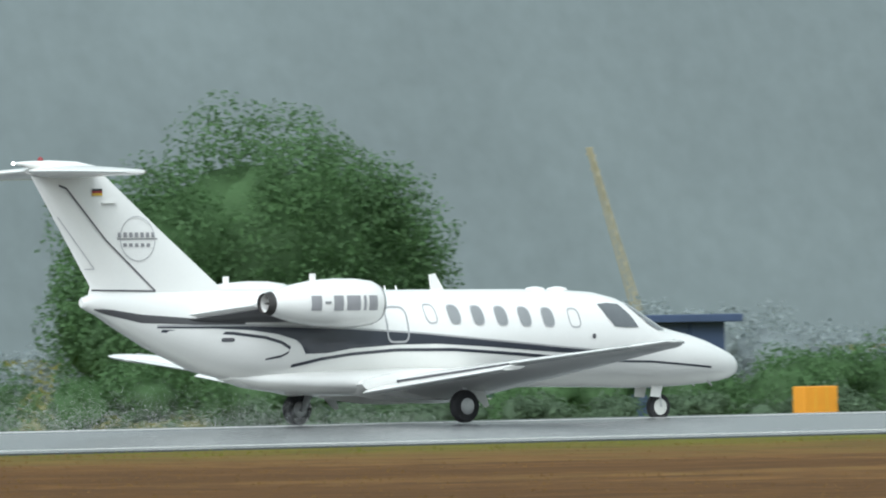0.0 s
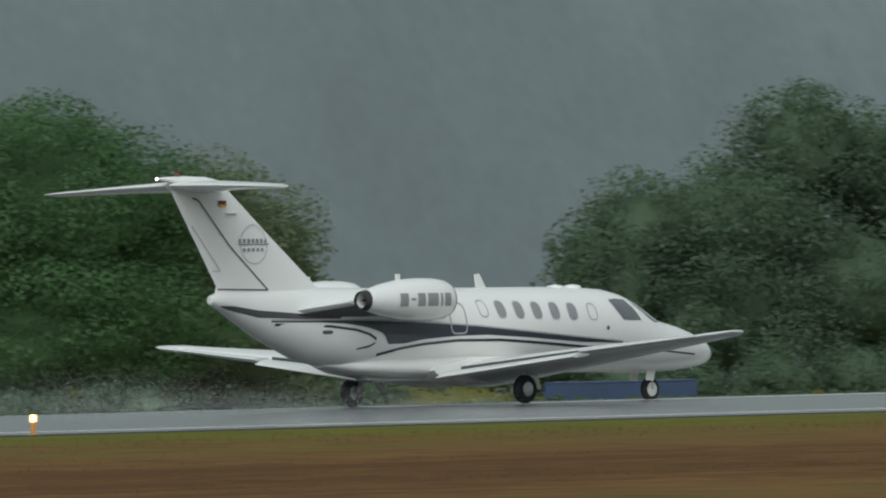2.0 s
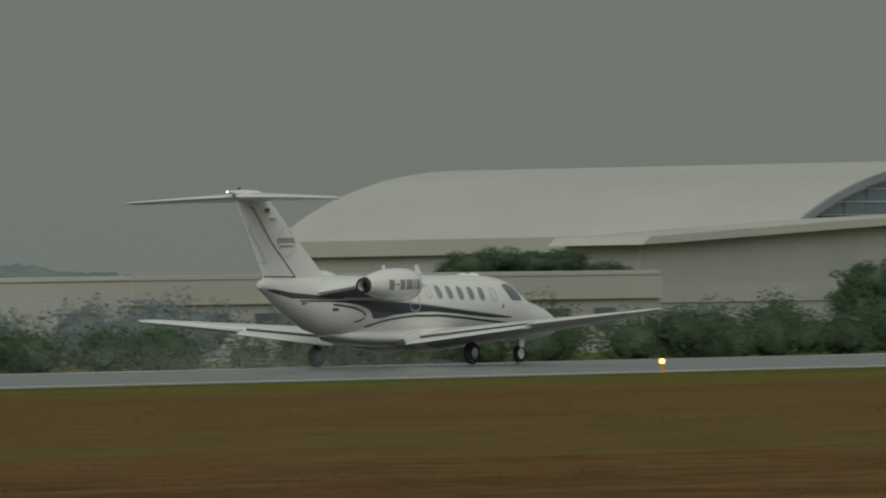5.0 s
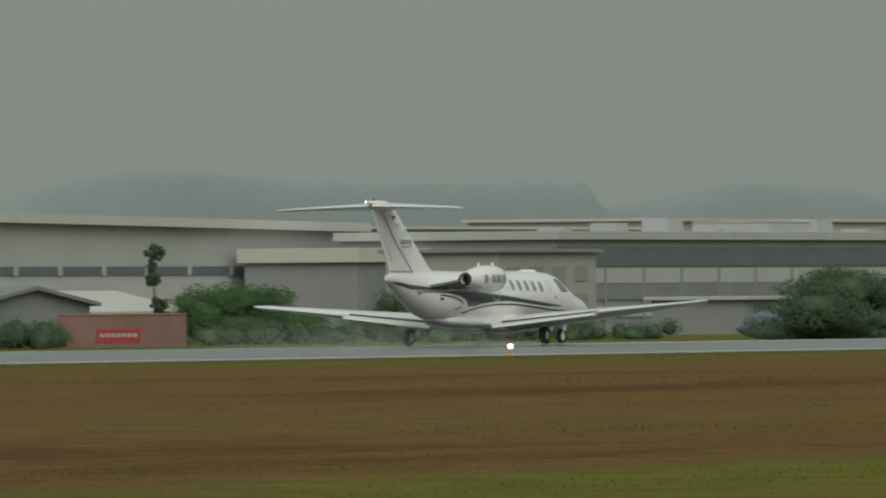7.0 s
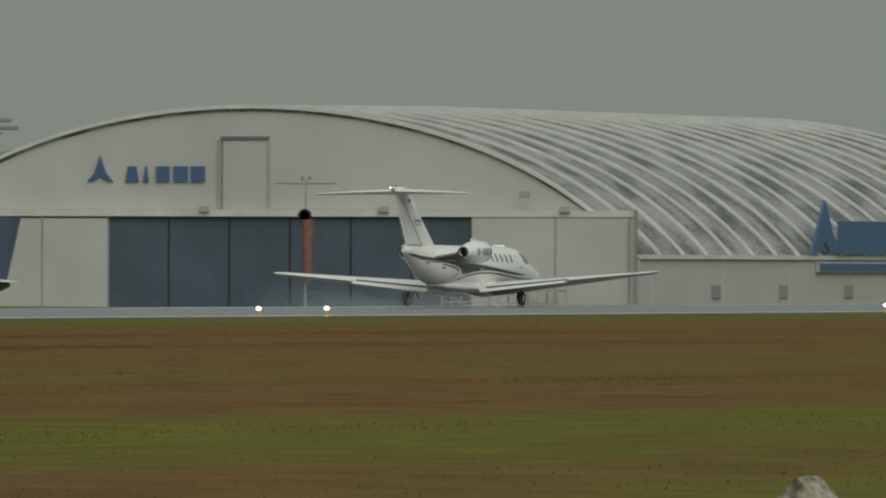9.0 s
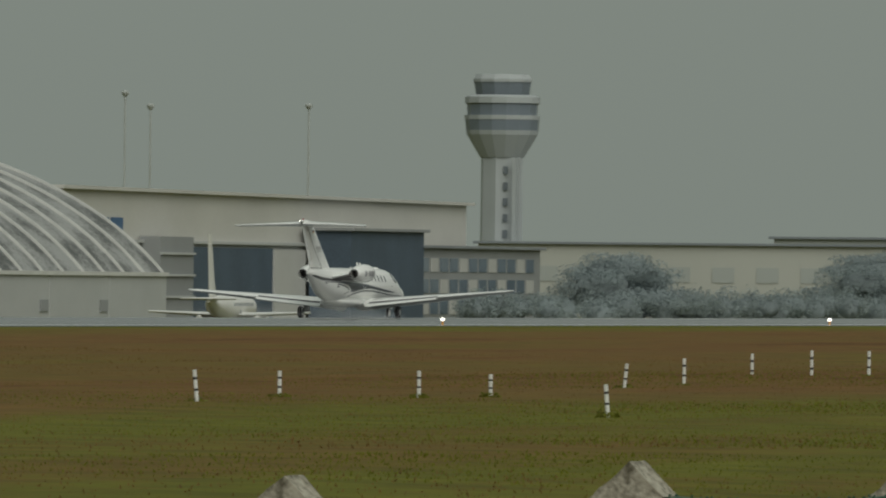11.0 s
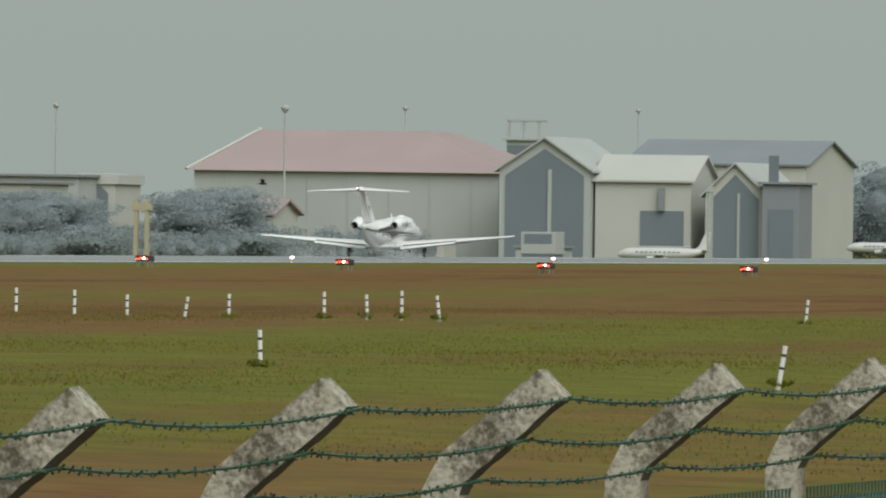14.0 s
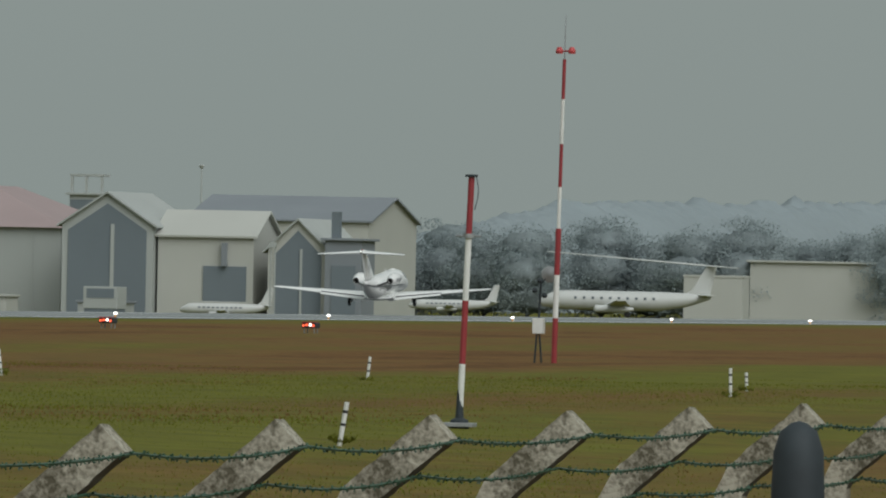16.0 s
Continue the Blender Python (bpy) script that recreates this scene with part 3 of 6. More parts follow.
        for z, w0, hh in ((3.335, 0.84, 0.085), (3.16, 0.62, 0.06)):
            for k in range(7 if hh > 0.08 else 5):
                nn = 7 if hh > 0.08 else 5
                x0 = -4.53 - w0 / 2 + w0 * k / nn
                fin_line("logo_bar", [(x0, z), (x0 + w0 / nn * 0.6, z)], hh, "marking")
        fin_line("logo_rule", [(-4.96, 3.265), (-4.10, 3.265)], 0.016, "seam")
        for k, mt in enumerate(("black", "red", "gold")):
            fin_line("flag_stripe", [(-5.47, 4.115 - 0.04 * k), (-5.25, 4.115 - 0.04 * k)], 0.04, mt)
        part("beacon_fence", box(-5.28 - GX, -4.98 - GX, min(s * 0.08, s * 0.2), max(s * 0.08, s * 0.2), 3.88, 3.895, 0.003), "white", fin)
    secs = [[(x - GX, w * math.cos(a), z + hz * math.sin(a)) for a in [2 * math.pi * i / 18 for i in range(18)]] for x, z, w, hz in
            ((-5.12, 4.44, 0.02, 0.02), (-5.3, 4.47, 0.09, 0.07), (-5.7, 4.50, 0.13, 0.11), (-6.3, 4.53, 0.12, 0.10), (-6.8, 4.56, 0.07, 0.05), (-7.02, 4.57, 0.03, 0.02))]
    bul = part("tail_bullet", loft(secs), "white", jet, "", True)
    part("tail_lamp", turned([(-7.06 - GX, 0.012), (-7.02 - GX, 0.03)], "x", 10, (0, 0, 4.57)), "lampw", bul, "small lit white tail lamp")
    part("beacon", turned([(4.62, 0.05), (4.66, 0.045), (4.69, 0.01)], "z", 12, (-6.45 - GX, 0, 0)), "red", bul, "red beacon")
    part("tail_cap", turned([(-5.63 - GX, 0.07), (-5.60 - GX, 0.1)], "x", 14, (0, 0, 2.17)), "white", jet)
    # aerials
    part("blade_aerial", prism([(2.30 - GX, 2.34), (2.02 - GX, 2.34), (1.98 - GX, 2.62), (2.10 - GX, 2.64)], "y", -0.02, 0.02), "white", jet, "white blade aerial")
    for x in (4.35, 4.85):
        part("aerial_dome", turned([(2.32, 0.20), (2.37, 0.17), (2.395, 0.06), (2.40, 0.01)], "z", 16, (x - GX, 0, 0)), "white", jet, "", True)
    for x in (1.0, 1.25):
        part("small_aerial", rod((x - GX, 0, 2.35), (x - 0.02 - GX, 0, 2.43), 0.02, 0.01, 8), "white", jet)
    for y in (-0.25, 0.25):
        part("pitot_probe", rod((8.05 - GX, y, 0.69), (8.16 - GX, y, 0.60), 0.02, 0.015, 8), "metal", jet)
    # nose gear
    nx = 7.12 - GX
    w = part("nose_wheel", turned([(-0.06, 0.12), (-0.07, 0.18), (-0.05, 0.232), (0.05, 0.232), (0.07, 0.18), (0.06, 0.12)], "y", 26, (nx, 0, 0.232)), "rubber", jet, "black nose tyre", True)
    part("rim", turned([(-0.075, 0.02), (-0.078, 0.09), (-0.066, 0.145), (0.066, 0.145), (0.078, 0.09), (0.075, 0.02)], "y", 20, (nx, 0, 0.232)), "wpaint", w, "pale wheel rim", True)
    part("nose_leg", rod((nx, 0, 0.30), (nx - 0.05, 0, 0.72), 0.04, 0.055, 10, rod((nx, -0.09, 0.232), (nx, -0.05, 0.45), 0.02, None, 8)), "metal", jet)
    for s in (-1, 1):
        part("nose_door", prism([(nx - 0.32, 0.66), (nx - 0.06, 0.66), (nx - 0.14, 0.40), (nx - 0.36, 0.42)], "y", s * 0.22, s * 0.235), "white", jet, "white nose gear door")
    return jet


jet = business_jet()


# ---- more surfaces ----
M.update(
    leaf=leaf_mat("broad_green_leaves", (0.112, 0.205, 0.085), 0.2),
    leaf_dark=leaf_mat("dark_green_leaves", (0.135, 0.200, 0.120), 0.16),
    leaf_olive=leaf_mat("olive_leaves", (0.185, 0.240, 0.130), 0.14),
    leaf_pale=leaf_mat("pale_green_leaves", (0.21, 0.31, 0.17), 0.14),
    # mist over the distant trees is put into this pale leaf colour
    leaf_far=leaf_mat("hazed_leaves", (0.335, 0.385, 0.39), 0.04),
    bark=mat("bark", (0.13, 0.11, 0.09), 0.9, 0, 0.3, 2, 0.5, 20),
    cream=mat("cream_wall", (0.455, 0.455, 0.435), 0.8, 0, 0.1, 0.12, 0.1, 6),
    beige=mat("beige_wall", (0.36, 0.345, 0.32), 0.8, 0, 0.1, 0.12, 0.1, 6),
    greywall=mat("grey_wall", (0.26, 0.27, 0.27), 0.8, 0, 0.12, 0.12, 0.1, 6),
    palegrey=mat("pale_sheet_wall", (0.42, 0.43, 0.42), 0.7, 0, 0.08, 0.15, 0.1, 6),
    roofwhite=mat("white_sheet_roof", (0.52, 0.51, 0.47), 0.55, 0, 0.08, 0.08, 0.1, 4),
    roofrib=mat("weathered_sheet_roof", (0.25, 0.255, 0.245), 0.8, 0, 0.2, 0.22, 0.2, 3, tint=(0.085, 0.09, 0.086)),
    rib=mat("white_roof_rib", (0.55, 0.55, 0.52), 0.6, 0, 0.12, 0.5),
    roofred=mat("faded_red_roof", (0.42, 0.26, 0.235), 0.8, 0, 0.1, 0.1, 0.1, 3),
    roofgrey=mat("grey_roof", (0.22, 0.235, 0.245), 0.75, 0, 0.15, 0.2, 0.1, 4),
    darkdoor=mat("dark_blue_hangar_door", (0.066, 0.094, 0.128), 0.6, 0, 0.2, 0.2, 0, 3),
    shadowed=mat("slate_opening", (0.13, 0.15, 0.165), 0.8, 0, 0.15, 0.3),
    glass=mat("blue_grey_glazing", (0.14, 0.18, 0.225), 0.12, 0, 0.15, 0.2, coat=0.5),
    blue=mat("blue_sign_paint", (0.055, 0.12, 0.23), 0.5, 0, 0.12, 0.5),
    bluesheet=mat("blue_sheet_wall", (0.06, 0.09, 0.17), 0.6, 0, 0.15, 0.4),
    navy=mat("navy_livery", (0.05, 0.065, 0.11), 0.3, 0, 0.1, 0.4),
    brick=mat("red_brown_block", (0.27, 0.16, 0.135), 0.85, 0, 0.15, 0.6),
    signred=mat("red_banner", (0.45, 0.06, 0.06), 0.6, 0, 0.1),
    rust=mat("faded_windsock_cloth", (0.20, 0.10, 0.075), 0.85, 0, 0.2, 2),
    # woods on the hills, tinted blue-grey to stand for distance haze
    hill=mat("hazed_wooded_hillside", (0.180, 0.215, 0.222), 1.0, 0, 0.12, 0.02, 0, 0.25),
    hillfar=mat("hazed_wooded_ridge", (0.245, 0.285, 0.295), 1.0, 0, 0.05, 0.01, 0, 0.2),
    bluegrey=mat("blue_grey_livery", (0.13, 0.16, 0.215), 0.4, 0, 0.08, 0.5),
    crane=mat("faded_yellow_crane", (0.36, 0.33, 0.22), 0.7, 0, 0.1, 0.5),
    plane_white=mat("parked_plane_white", (0.66, 0.65, 0.61), 0.4, 0, 0.06, 0.5),
    # far walls, roofs, openings and planes: haze is mixed into these base colours
    far_wall=mat("hazed_grey_wall", (0.365, 0.385, 0.365), 0.9, 0, 0.06, 0.08),
    far_pale=mat("hazed_pale_wall", (0.43, 0.435, 0.395), 0.9, 0, 0.05, 0.08),
    far_dark=mat("hazed_dark_opening", (0.150, 0.178, 0.195), 0.9, 0, 0.06, 0.1),
    far_roof=mat("hazed_sheet_roof", (0.205, 0.225, 0.24), 0.9, 0, 0.06, 0.1),
    far_red=mat("hazed_red_roof", (0.33, 0.258, 0.25), 0.9, 0, 0.06, 0.1),
    far_plane=mat("hazed_white_plane", (0.50, 0.51, 0.485), 0.5, 0, 0.04, 0.5),
    dark=mat("dark_rubber_cap", (0.022, 0.030, 0.034), 0.7, 0, 0.25, 20),
)
FAR = -2.5
# rain-dark patches between the ribs of the great roof
for node in M["roofrib"].node_tree.nodes:
    if node.type == "VALTORGB":
        node.color_ramp.elements[0].position, node.color_ramp.elements[1].position = 0.40, 0.56


# ---- trees ----
def leaf_mesh(name, lumps, count, leaf, seed, material, parent, cores=(), core=0.8):
    """Many small leaf sprays on rounded lumps (x, y, z, rx, ry, rz), over the closed masses of inner leaves."""
    rng = np.random.default_rng(seed)
    if leaf > 0.2:
        leaf, count = leaf * 0.34, int(count * 5.0)
    vol = np.array([l[3] * l[4] * l[5] for l in lumps]) ** 0.72
    pick = rng.choice(len(lumps), count, p=vol / vol.sum())
    L = np.array(lumps)[pick]
    d = rng.normal(size=(count, 3))
    d /= np.linalg.norm(d, axis=1)[:, None]
    r = 0.70 + 0.36 * rng.random(count) ** 0.8
    wob = 1 + 0.10 * np.sin(d[:, 0] * 5 + L[:, 0] * 3) * np.cos(d[:, 2] * 6 + L[:, 2]) + 0.04 * rng.normal(size=count)
    c = L[:, :3] + d * L[:, 3:] * (r * wob)[:, None]
    # leaves turn their upper side outwards, as on a living crown
    out = d * 0.9 + 0.25 * rng.normal(size=(count, 3)) + np.array([0, 0, 0.35])
    out /= np.linalg.norm(out, axis=1)[:, None]
    flat = out + 0.35 * rng.normal(size=(count, 3))
    a = np.cross(flat, rng.normal(size=(count, 3)))
    a /= np.linalg.norm(a, axis=1)[:, None]
    b = np.cross(flat, a)
    b /= np.linalg.norm(b, axis=1)[:, None]
    b *= np.where(np.einsum("ij,ij->i", np.cross(a, b), out) > 0, 1.0, -1.0)[:, None]
    s = leaf * (0.5 + rng.random(count))[:, None]
    v = np.stack([c - a * s, c + a * s * 0.5 - b * s * 0.7, c + a * s * 0.5 + b * s * 0.7], 1).reshape(-1, 3)
    faces = np.arange(count * 3).reshape(-1, 3).tolist()
    v, out = v.tolist(), np.repeat(out, 3, 0).tolist()
    nu, nv = 26, 14
    for x, y, z, rx, ry, rz in cores:
        i = len(v)
        for b_ in range(nv + 1):
            for a_ in range(nu):
                th, ph = math.pi * (0.04 + 0.92 * b_ / nv), 2 * math.pi * a_ / nu
                e = Vector((math.sin(th) * math.cos(ph), math.sin(th) * math.sin(ph), math.cos(th)))
                g = core + 0.16 * noise.noise(e * 3.1 + Vector((x, y, z))) + 0.08 * noise.noise(e * 8 + Vector((z, x, y)))
                v.append([x + e[0] * rx * g, y + e[1] * ry * g, z + e[2] * rz * g])
                out.append([e[0] * 0.9, e[1] * 0.9, e[2] * 0.9 + 0.35])
        faces += [[i + b_ * nu + a_, i + (b_ + 1) * nu + a_, i + (b_ + 1) * nu + (a_ + 1) % nu, i + b_ * nu + (a_ + 1) % nu] for b_ in range(nv) for a_ in range(nu)]
    return raw(name, v, faces, material, parent, normals=out)


def sub_lumps(lumps, k, seed, f=0.42):
    """Breaks big lumps into a skin of smaller ones, so that the outline is uneven."""
    rng = np.random.default_rng(seed)
    out = []
    for x, y, z, rx, ry, rz in lumps:
        for i in range(k):
            d = rng.normal(size=3)
            d /= np.linalg.norm(d)
            d[2] = d[2] * 0.9 + 0.1
            q = 0.58 + 0.36 * rng.random()
            g = f * (0.7 + 0.6 * rng.random())
            out.append((x + d[0] * rx * q, y + d[1] * ry * q, z + d[2] * rz * q, rx * g, ry * g, rz * g))
    return out


def tree(x, y, lumps, label, material="leaf", count=5000, leaf=0.32, seed=1, k=12, base=FAR, trunk=0.35, name="tree", category="tree", f=0.5):
    """A tapered trunk with limbs into each lump, and a leafy crown. Lumps: dx, height above the base, half-width, half-height."""
    t = thing(name, label, category, at=(x, y, base))
    big = [(dx, 0.4 * math.sin(dx * 7 + i), h, w, w * 0.8, hh) for i, (dx, h, w, hh) in enumerate(lumps)]
    top = max(b[2] for b in big)
    bm = rod((0, 0, -0.3), (0, 0, top * 0.45), trunk, trunk * 0.6, 9)
    for b in big:
        rod((0, 0, top * 0.3), (b[0] * 0.8, b[1], b[2]), trunk * 0.45, trunk * 0.12, 7, bm)
    part("trunk", bm, "bark", t, "", True)
    open_crown = material == "leaf_pale" or trunk < 0.16
    leaf_mesh("crown", sub_lumps(big, k * 4, seed, f * (0.46 if open_crown else 0.60)), count, leaf, seed, material, t, () if open_crown else big, 0.62)
    return t


def hedge(x0, x1, y, h, label, material="leaf_dark", count=4000, leaf=0.3, seed=3, base=FAR, name="shrubs"):
    """A belt of wild shrubs."""
    rng = np.random.default_rng(seed)
    n = max(4, int((x1 - x0) / (h * 0.8)))
    lumps = [(x0 + (x1 - x0) * (i + rng.random()) / n, y + rng.normal() * 2, base + h * (0.2 + 0.35 * rng.random()), h * (0.5 + 0.4 * rng.random()), h * 0.6, h * (0.35 + 0.35 * rng.random())) for i in range(n)]
    lumps = [(a, b, c, d, e, min(f, base + h - c + 0.2 * h * rng.random())) for a, b, c, d, e, f in lumps]
    ob = leaf_mesh(name, sub_lumps(lumps, 26, seed, 0.36), count, leaf, seed, material, None, lumps, 0.56)
    return tagged(ob, label, "shrubs", kind="stuff")


# ---- hills, as distance, with the haze in their colour ----
def ridge(name, pts, y, depth, material, label, low=FAR, rough=1.0):
    """A long hill whose crest follows (x, height) pairs."""
    rng = np.random.default_rng(len(pts))
    xs = np.arange(pts[0][0], pts[-1][0] + 1, 2.5)
    crest = np.interp(xs, *zip(*pts))
    ripple = 1.5 * rough * np.array([1.5 * noise.noise((x * 0.05, 0, y)) + 1.1 * noise.noise((x * 0.16, 0, y)) + 1.5 * noise.noise((x * 0.38, 0, y)) for x in xs])
    k = np.ones(61) / 61
    broad = np.convolve(np.pad(crest, 30, mode="edge"), k, "valid")
    prof = [(-1 + i / 24, math.sin(math.pi / 2 * i / 24)) for i in range(25)] + [(0.5, 0.6), (1.0, 0.0)]
    vs = []
    for u, f in prof:
        for x, c, b, w in zip(xs, crest, broad, ripple):
            top = b + (c - b) * f ** 8
            crown = rough * f * (1.6 * noise.noise((x * 0.11, u * depth * 0.35, y)) + 0.4 * noise.noise((x * 0.3, u * depth * 0.8, y)))
            vs.append((float(x), y + u * depth, float(low + (top - low) * f + w * f ** 12 + crown)))
    w = len(xs)
    fs = [(j * w + i, j * w + i + 1, (j + 1) * w + i + 1, (j + 1) * w + i) for j in range(len(prof) - 1) for i in range(w - 1)]
    ob = raw(name, vs, fs, material, smooth=True)
    tagged(ob, label, "hill", kind="structure")


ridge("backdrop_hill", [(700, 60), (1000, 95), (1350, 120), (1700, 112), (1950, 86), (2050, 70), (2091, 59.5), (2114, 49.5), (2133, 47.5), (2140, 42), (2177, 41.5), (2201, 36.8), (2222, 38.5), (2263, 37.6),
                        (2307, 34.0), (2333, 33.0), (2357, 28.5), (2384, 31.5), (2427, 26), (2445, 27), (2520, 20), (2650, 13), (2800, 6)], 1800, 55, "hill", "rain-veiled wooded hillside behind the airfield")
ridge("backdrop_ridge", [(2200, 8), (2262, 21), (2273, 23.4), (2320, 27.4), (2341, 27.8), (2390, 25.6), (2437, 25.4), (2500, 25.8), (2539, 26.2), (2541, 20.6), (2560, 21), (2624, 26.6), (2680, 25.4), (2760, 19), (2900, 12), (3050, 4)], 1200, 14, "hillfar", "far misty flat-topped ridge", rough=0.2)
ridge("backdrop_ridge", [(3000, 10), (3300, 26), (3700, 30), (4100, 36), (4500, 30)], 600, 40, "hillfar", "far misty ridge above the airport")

# ---- trees by the runway's far side ----
tree(318.3, 420, [(0.6, 7.6, 7.4, 5.7), (5.0, 6.8, 4.4, 4.9), (-4.8, 6.4, 4.6, 5.2), (-8.0, 4.4, 2.8, 3.8), (7.6, 5.4, 2.6, 4.6), (0, 3.0, 9.6, 3.2)], "dense dome-crowned green tree beyond the runway", "leaf", 24000, 0.33, 11, 18)
tree(358.2, 420, [(-0.6, 9.6, 2.2, 1.8), (-1.6, 7.4, 2.2, 1.5), (0.6, 6.4, 2.6, 1.8), (0.5, 3.6, 2.2, 2.0)], "thin open-crowned pale green tree", "leaf_pale", 2000, 0.24, 12, 11, trunk=0.18)
tree(365.3, 420, [(-0.8, 9.3, 2.0, 1.6), (1.4, 8.6, 1.8, 1.6), (0.3, 7.0, 3.0, 1.8), (2.0, 5.0, 2.0, 1.5), (-1.2, 4.4, 2.6, 1.7), (0.5, 2.8, 3.0, 1.6)], "thin open-crowned pale green tree", "leaf_pale", 2800, 0.24, 13, 11, trunk=0.2)
tree(385.3, 420, [(0, 5.0, 3.4, 2.1), (-2.6, 4.2, 2.4, 1.8), (2.8, 4.4, 2.2, 1.6), (0, 2.2, 4.6, 2.0)], "small rounded dark tree", "leaf_dark", 5000, 0.28, 14, 12)
tree(413.0, 420, [(-0.5, 9.0, 8.0, 5.8), (-6.2, 7.6, 5.2, 5.6), (5.2, 8.0, 5.2, 5.6), (-9.6, 4.8, 3.8, 4.8), (0, 4.0, 10.5, 4.0)], "great dome-crowned dark green tree", "leaf", 32000, 0.33, 15, 20)
tree(427.0, 422, [(0, 8.4, 5.0, 3.8), (3.6, 5.8, 4.2, 4.6), (-3, 5.0, 4, 4), (1, 3.0, 6, 3.0)], "broad olive-green tree beside a larger one", "leaf_olive", 9000, 0.33, 16, 14)
tree(456.0, 420, [(-1, 8.6, 4.4, 2.8), (4, 8.8, 3.6, 2.7), (-4.0, 5.6, 4.2, 4.0), (2, 4.0, 7.0, 4.0)], "dark round-crowned tree in a clump", "leaf_dark", 9000, 0.33, 17, 14)
tree(472.0, 423, [(-2.0, 12.6, 4.2, 3.3), (2.5, 11.6, 4.6, 3.2), (6.0, 9.0, 5.0, 3.4), (-6.0, 8.6, 5.0, 4.0), (9.0, 8.0, 3.4, 2.8), (0, 5.4, 10.0, 4.4)], "tall spreading dark tree in a clump", "leaf_dark", 17000, 0.33, 18, 16)
hedge(285, 345, 405, 3.6, "low wild green shrubs beyond the runway", "leaf", 11000, 0.30, 21)
hedge(362, 386, 422, 4.9, "tall wild shrubs before low sheds", "leaf_dark", 7000, 0.30, 31)
hedge(398, 446, 398, 0.55, "low wild green shrubs under the trees", "leaf_dark", 6000, 0.28, 32)
hedge(300, 400, 398, 1.5, "low wild green shrubs beyond the runway", "leaf_dark", 9000, 0.28, 33)
hedge(356, 400, 412, 3.6, "low wild green shrubs beyond the runway", "leaf_dark", 9000, 0.30, 22)
hedge(436, 450, 405, 1.8, "low wild green shrubs under the trees", "leaf_dark", 4000, 0.28, 23)
hedge(494, 530, 410, 2.6, "low wild green shrubs by the airfield fence", "leaf_dark", 6000, 0.28, 34)
hedge(445, 500, 412, 3.2, "low wild green shrubs under the trees", "leaf_dark", 7000, 0.28, 24)
hedge(524, 690, 425, 3.0, "belt of bushes along the airfield fence", "leaf_dark", 18000, 0.32, 25)
hedge(690, 775, 440, 4.2, "belt of bushes along the airfield fence", "leaf_dark", 10000, 0.32, 26)
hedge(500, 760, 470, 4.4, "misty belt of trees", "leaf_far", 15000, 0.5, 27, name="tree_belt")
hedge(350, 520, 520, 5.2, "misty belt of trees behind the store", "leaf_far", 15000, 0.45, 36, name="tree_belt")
hedge(435, 480, 440, 4.2, "low wild green shrubs between the trees", "leaf_dark", 8000, 0.30, 37)
hedge(496, 545, 440, 4.4, "low wild green shrubs by the airfield fence", "leaf_dark", 8000, 0.30, 38)
hedge(770, 880, 462, 2.6, "low bushes below the sheds", "leaf_dark", 8000, 0.28, 28)
hedge(880, 1010, 470, 1.8, "low bushes below the sheds", "leaf_dark", 7000, 0.26, 29)
for k, (x, h, w) in enumerate(((818, 6.6, 3.0), (826, 7.4, 3.6), (834, 8.2, 4.0), (842, 9.9, 4.4), (851, 9.2, 4.2), (857, 6.8, 3.0))):
    tree(x, 470, [(0, h * 0.8, w, h * 0.2), (-w * 0.5, h * 0.55, w, h * 0.3), (w * 0.5, h * 0.5, w, h * 0.32), (0, h * 0.25, w * 1.2, h * 0.25)], "dark bushy tree in a dense row", "leaf_dark", 4500, 0.3, 40 + k, 10)
for k, (x, h) in enumerate(((843, 8.0), (848, 8.4), (853, 8.0), (858, 8.2), (864, 7.2))):
    tree(x, 521, [(0, h * 0.88, 2.6, h * 0.13), (-1.6, h * 0.8, 1.8, h * 0.1), (1.8, h * 0.82, 1.8, h * 0.1), (0, h * 0.6, 2.4, h * 0.2)], "feathery dark tree before the terminal", "leaf_dark", 1800, 0.3, 50 + k, 10, trunk=0.2)
tree(912.2, 470, [(0, 7.6, 1.05, 0.75), (0.2, 5.4, 0.8, 0.7), (-0.2, 6.4, 0.5, 0.8), (0.1, 3.2, 0.9, 0.8)], "slender tree with leaves in tufts", "leaf_dark", 1500, 0.26, 60, 8, trunk=0.14)
tree(936, 475, [(0, 3.6, 5.6, 1.5), (-6, 2.6, 3.4, 1.8), (6, 2.8, 3.4, 1.6), (0, 1.6, 9, 1.6)], "low spreading green tree", "leaf", 6500, 0.28, 61, 12)
tree(991, 480, [(0, 4.0, 8, 1.9), (-8, 3.0, 5, 1.8), (8, 3.0, 5, 1.8), (0, 1.6, 13, 1.6)], "wide low dark tree", "leaf_dark", 11000, 0.3, 62, 12)
tree(838, 375, [(0, 4.2, 5, 1.7), (-5, 3.0, 4, 1.6), (5, 3.2, 4, 1.6), (0, 1.6, 8.5, 1.6)], "wide low dark tree", "leaf_dark", 9000, 0.3, 63, 12)
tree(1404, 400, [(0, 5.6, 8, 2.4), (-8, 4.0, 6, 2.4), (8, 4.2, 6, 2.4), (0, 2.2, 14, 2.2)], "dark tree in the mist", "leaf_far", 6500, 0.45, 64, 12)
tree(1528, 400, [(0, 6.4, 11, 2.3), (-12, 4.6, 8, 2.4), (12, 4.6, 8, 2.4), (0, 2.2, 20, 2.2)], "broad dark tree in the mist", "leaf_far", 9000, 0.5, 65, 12)
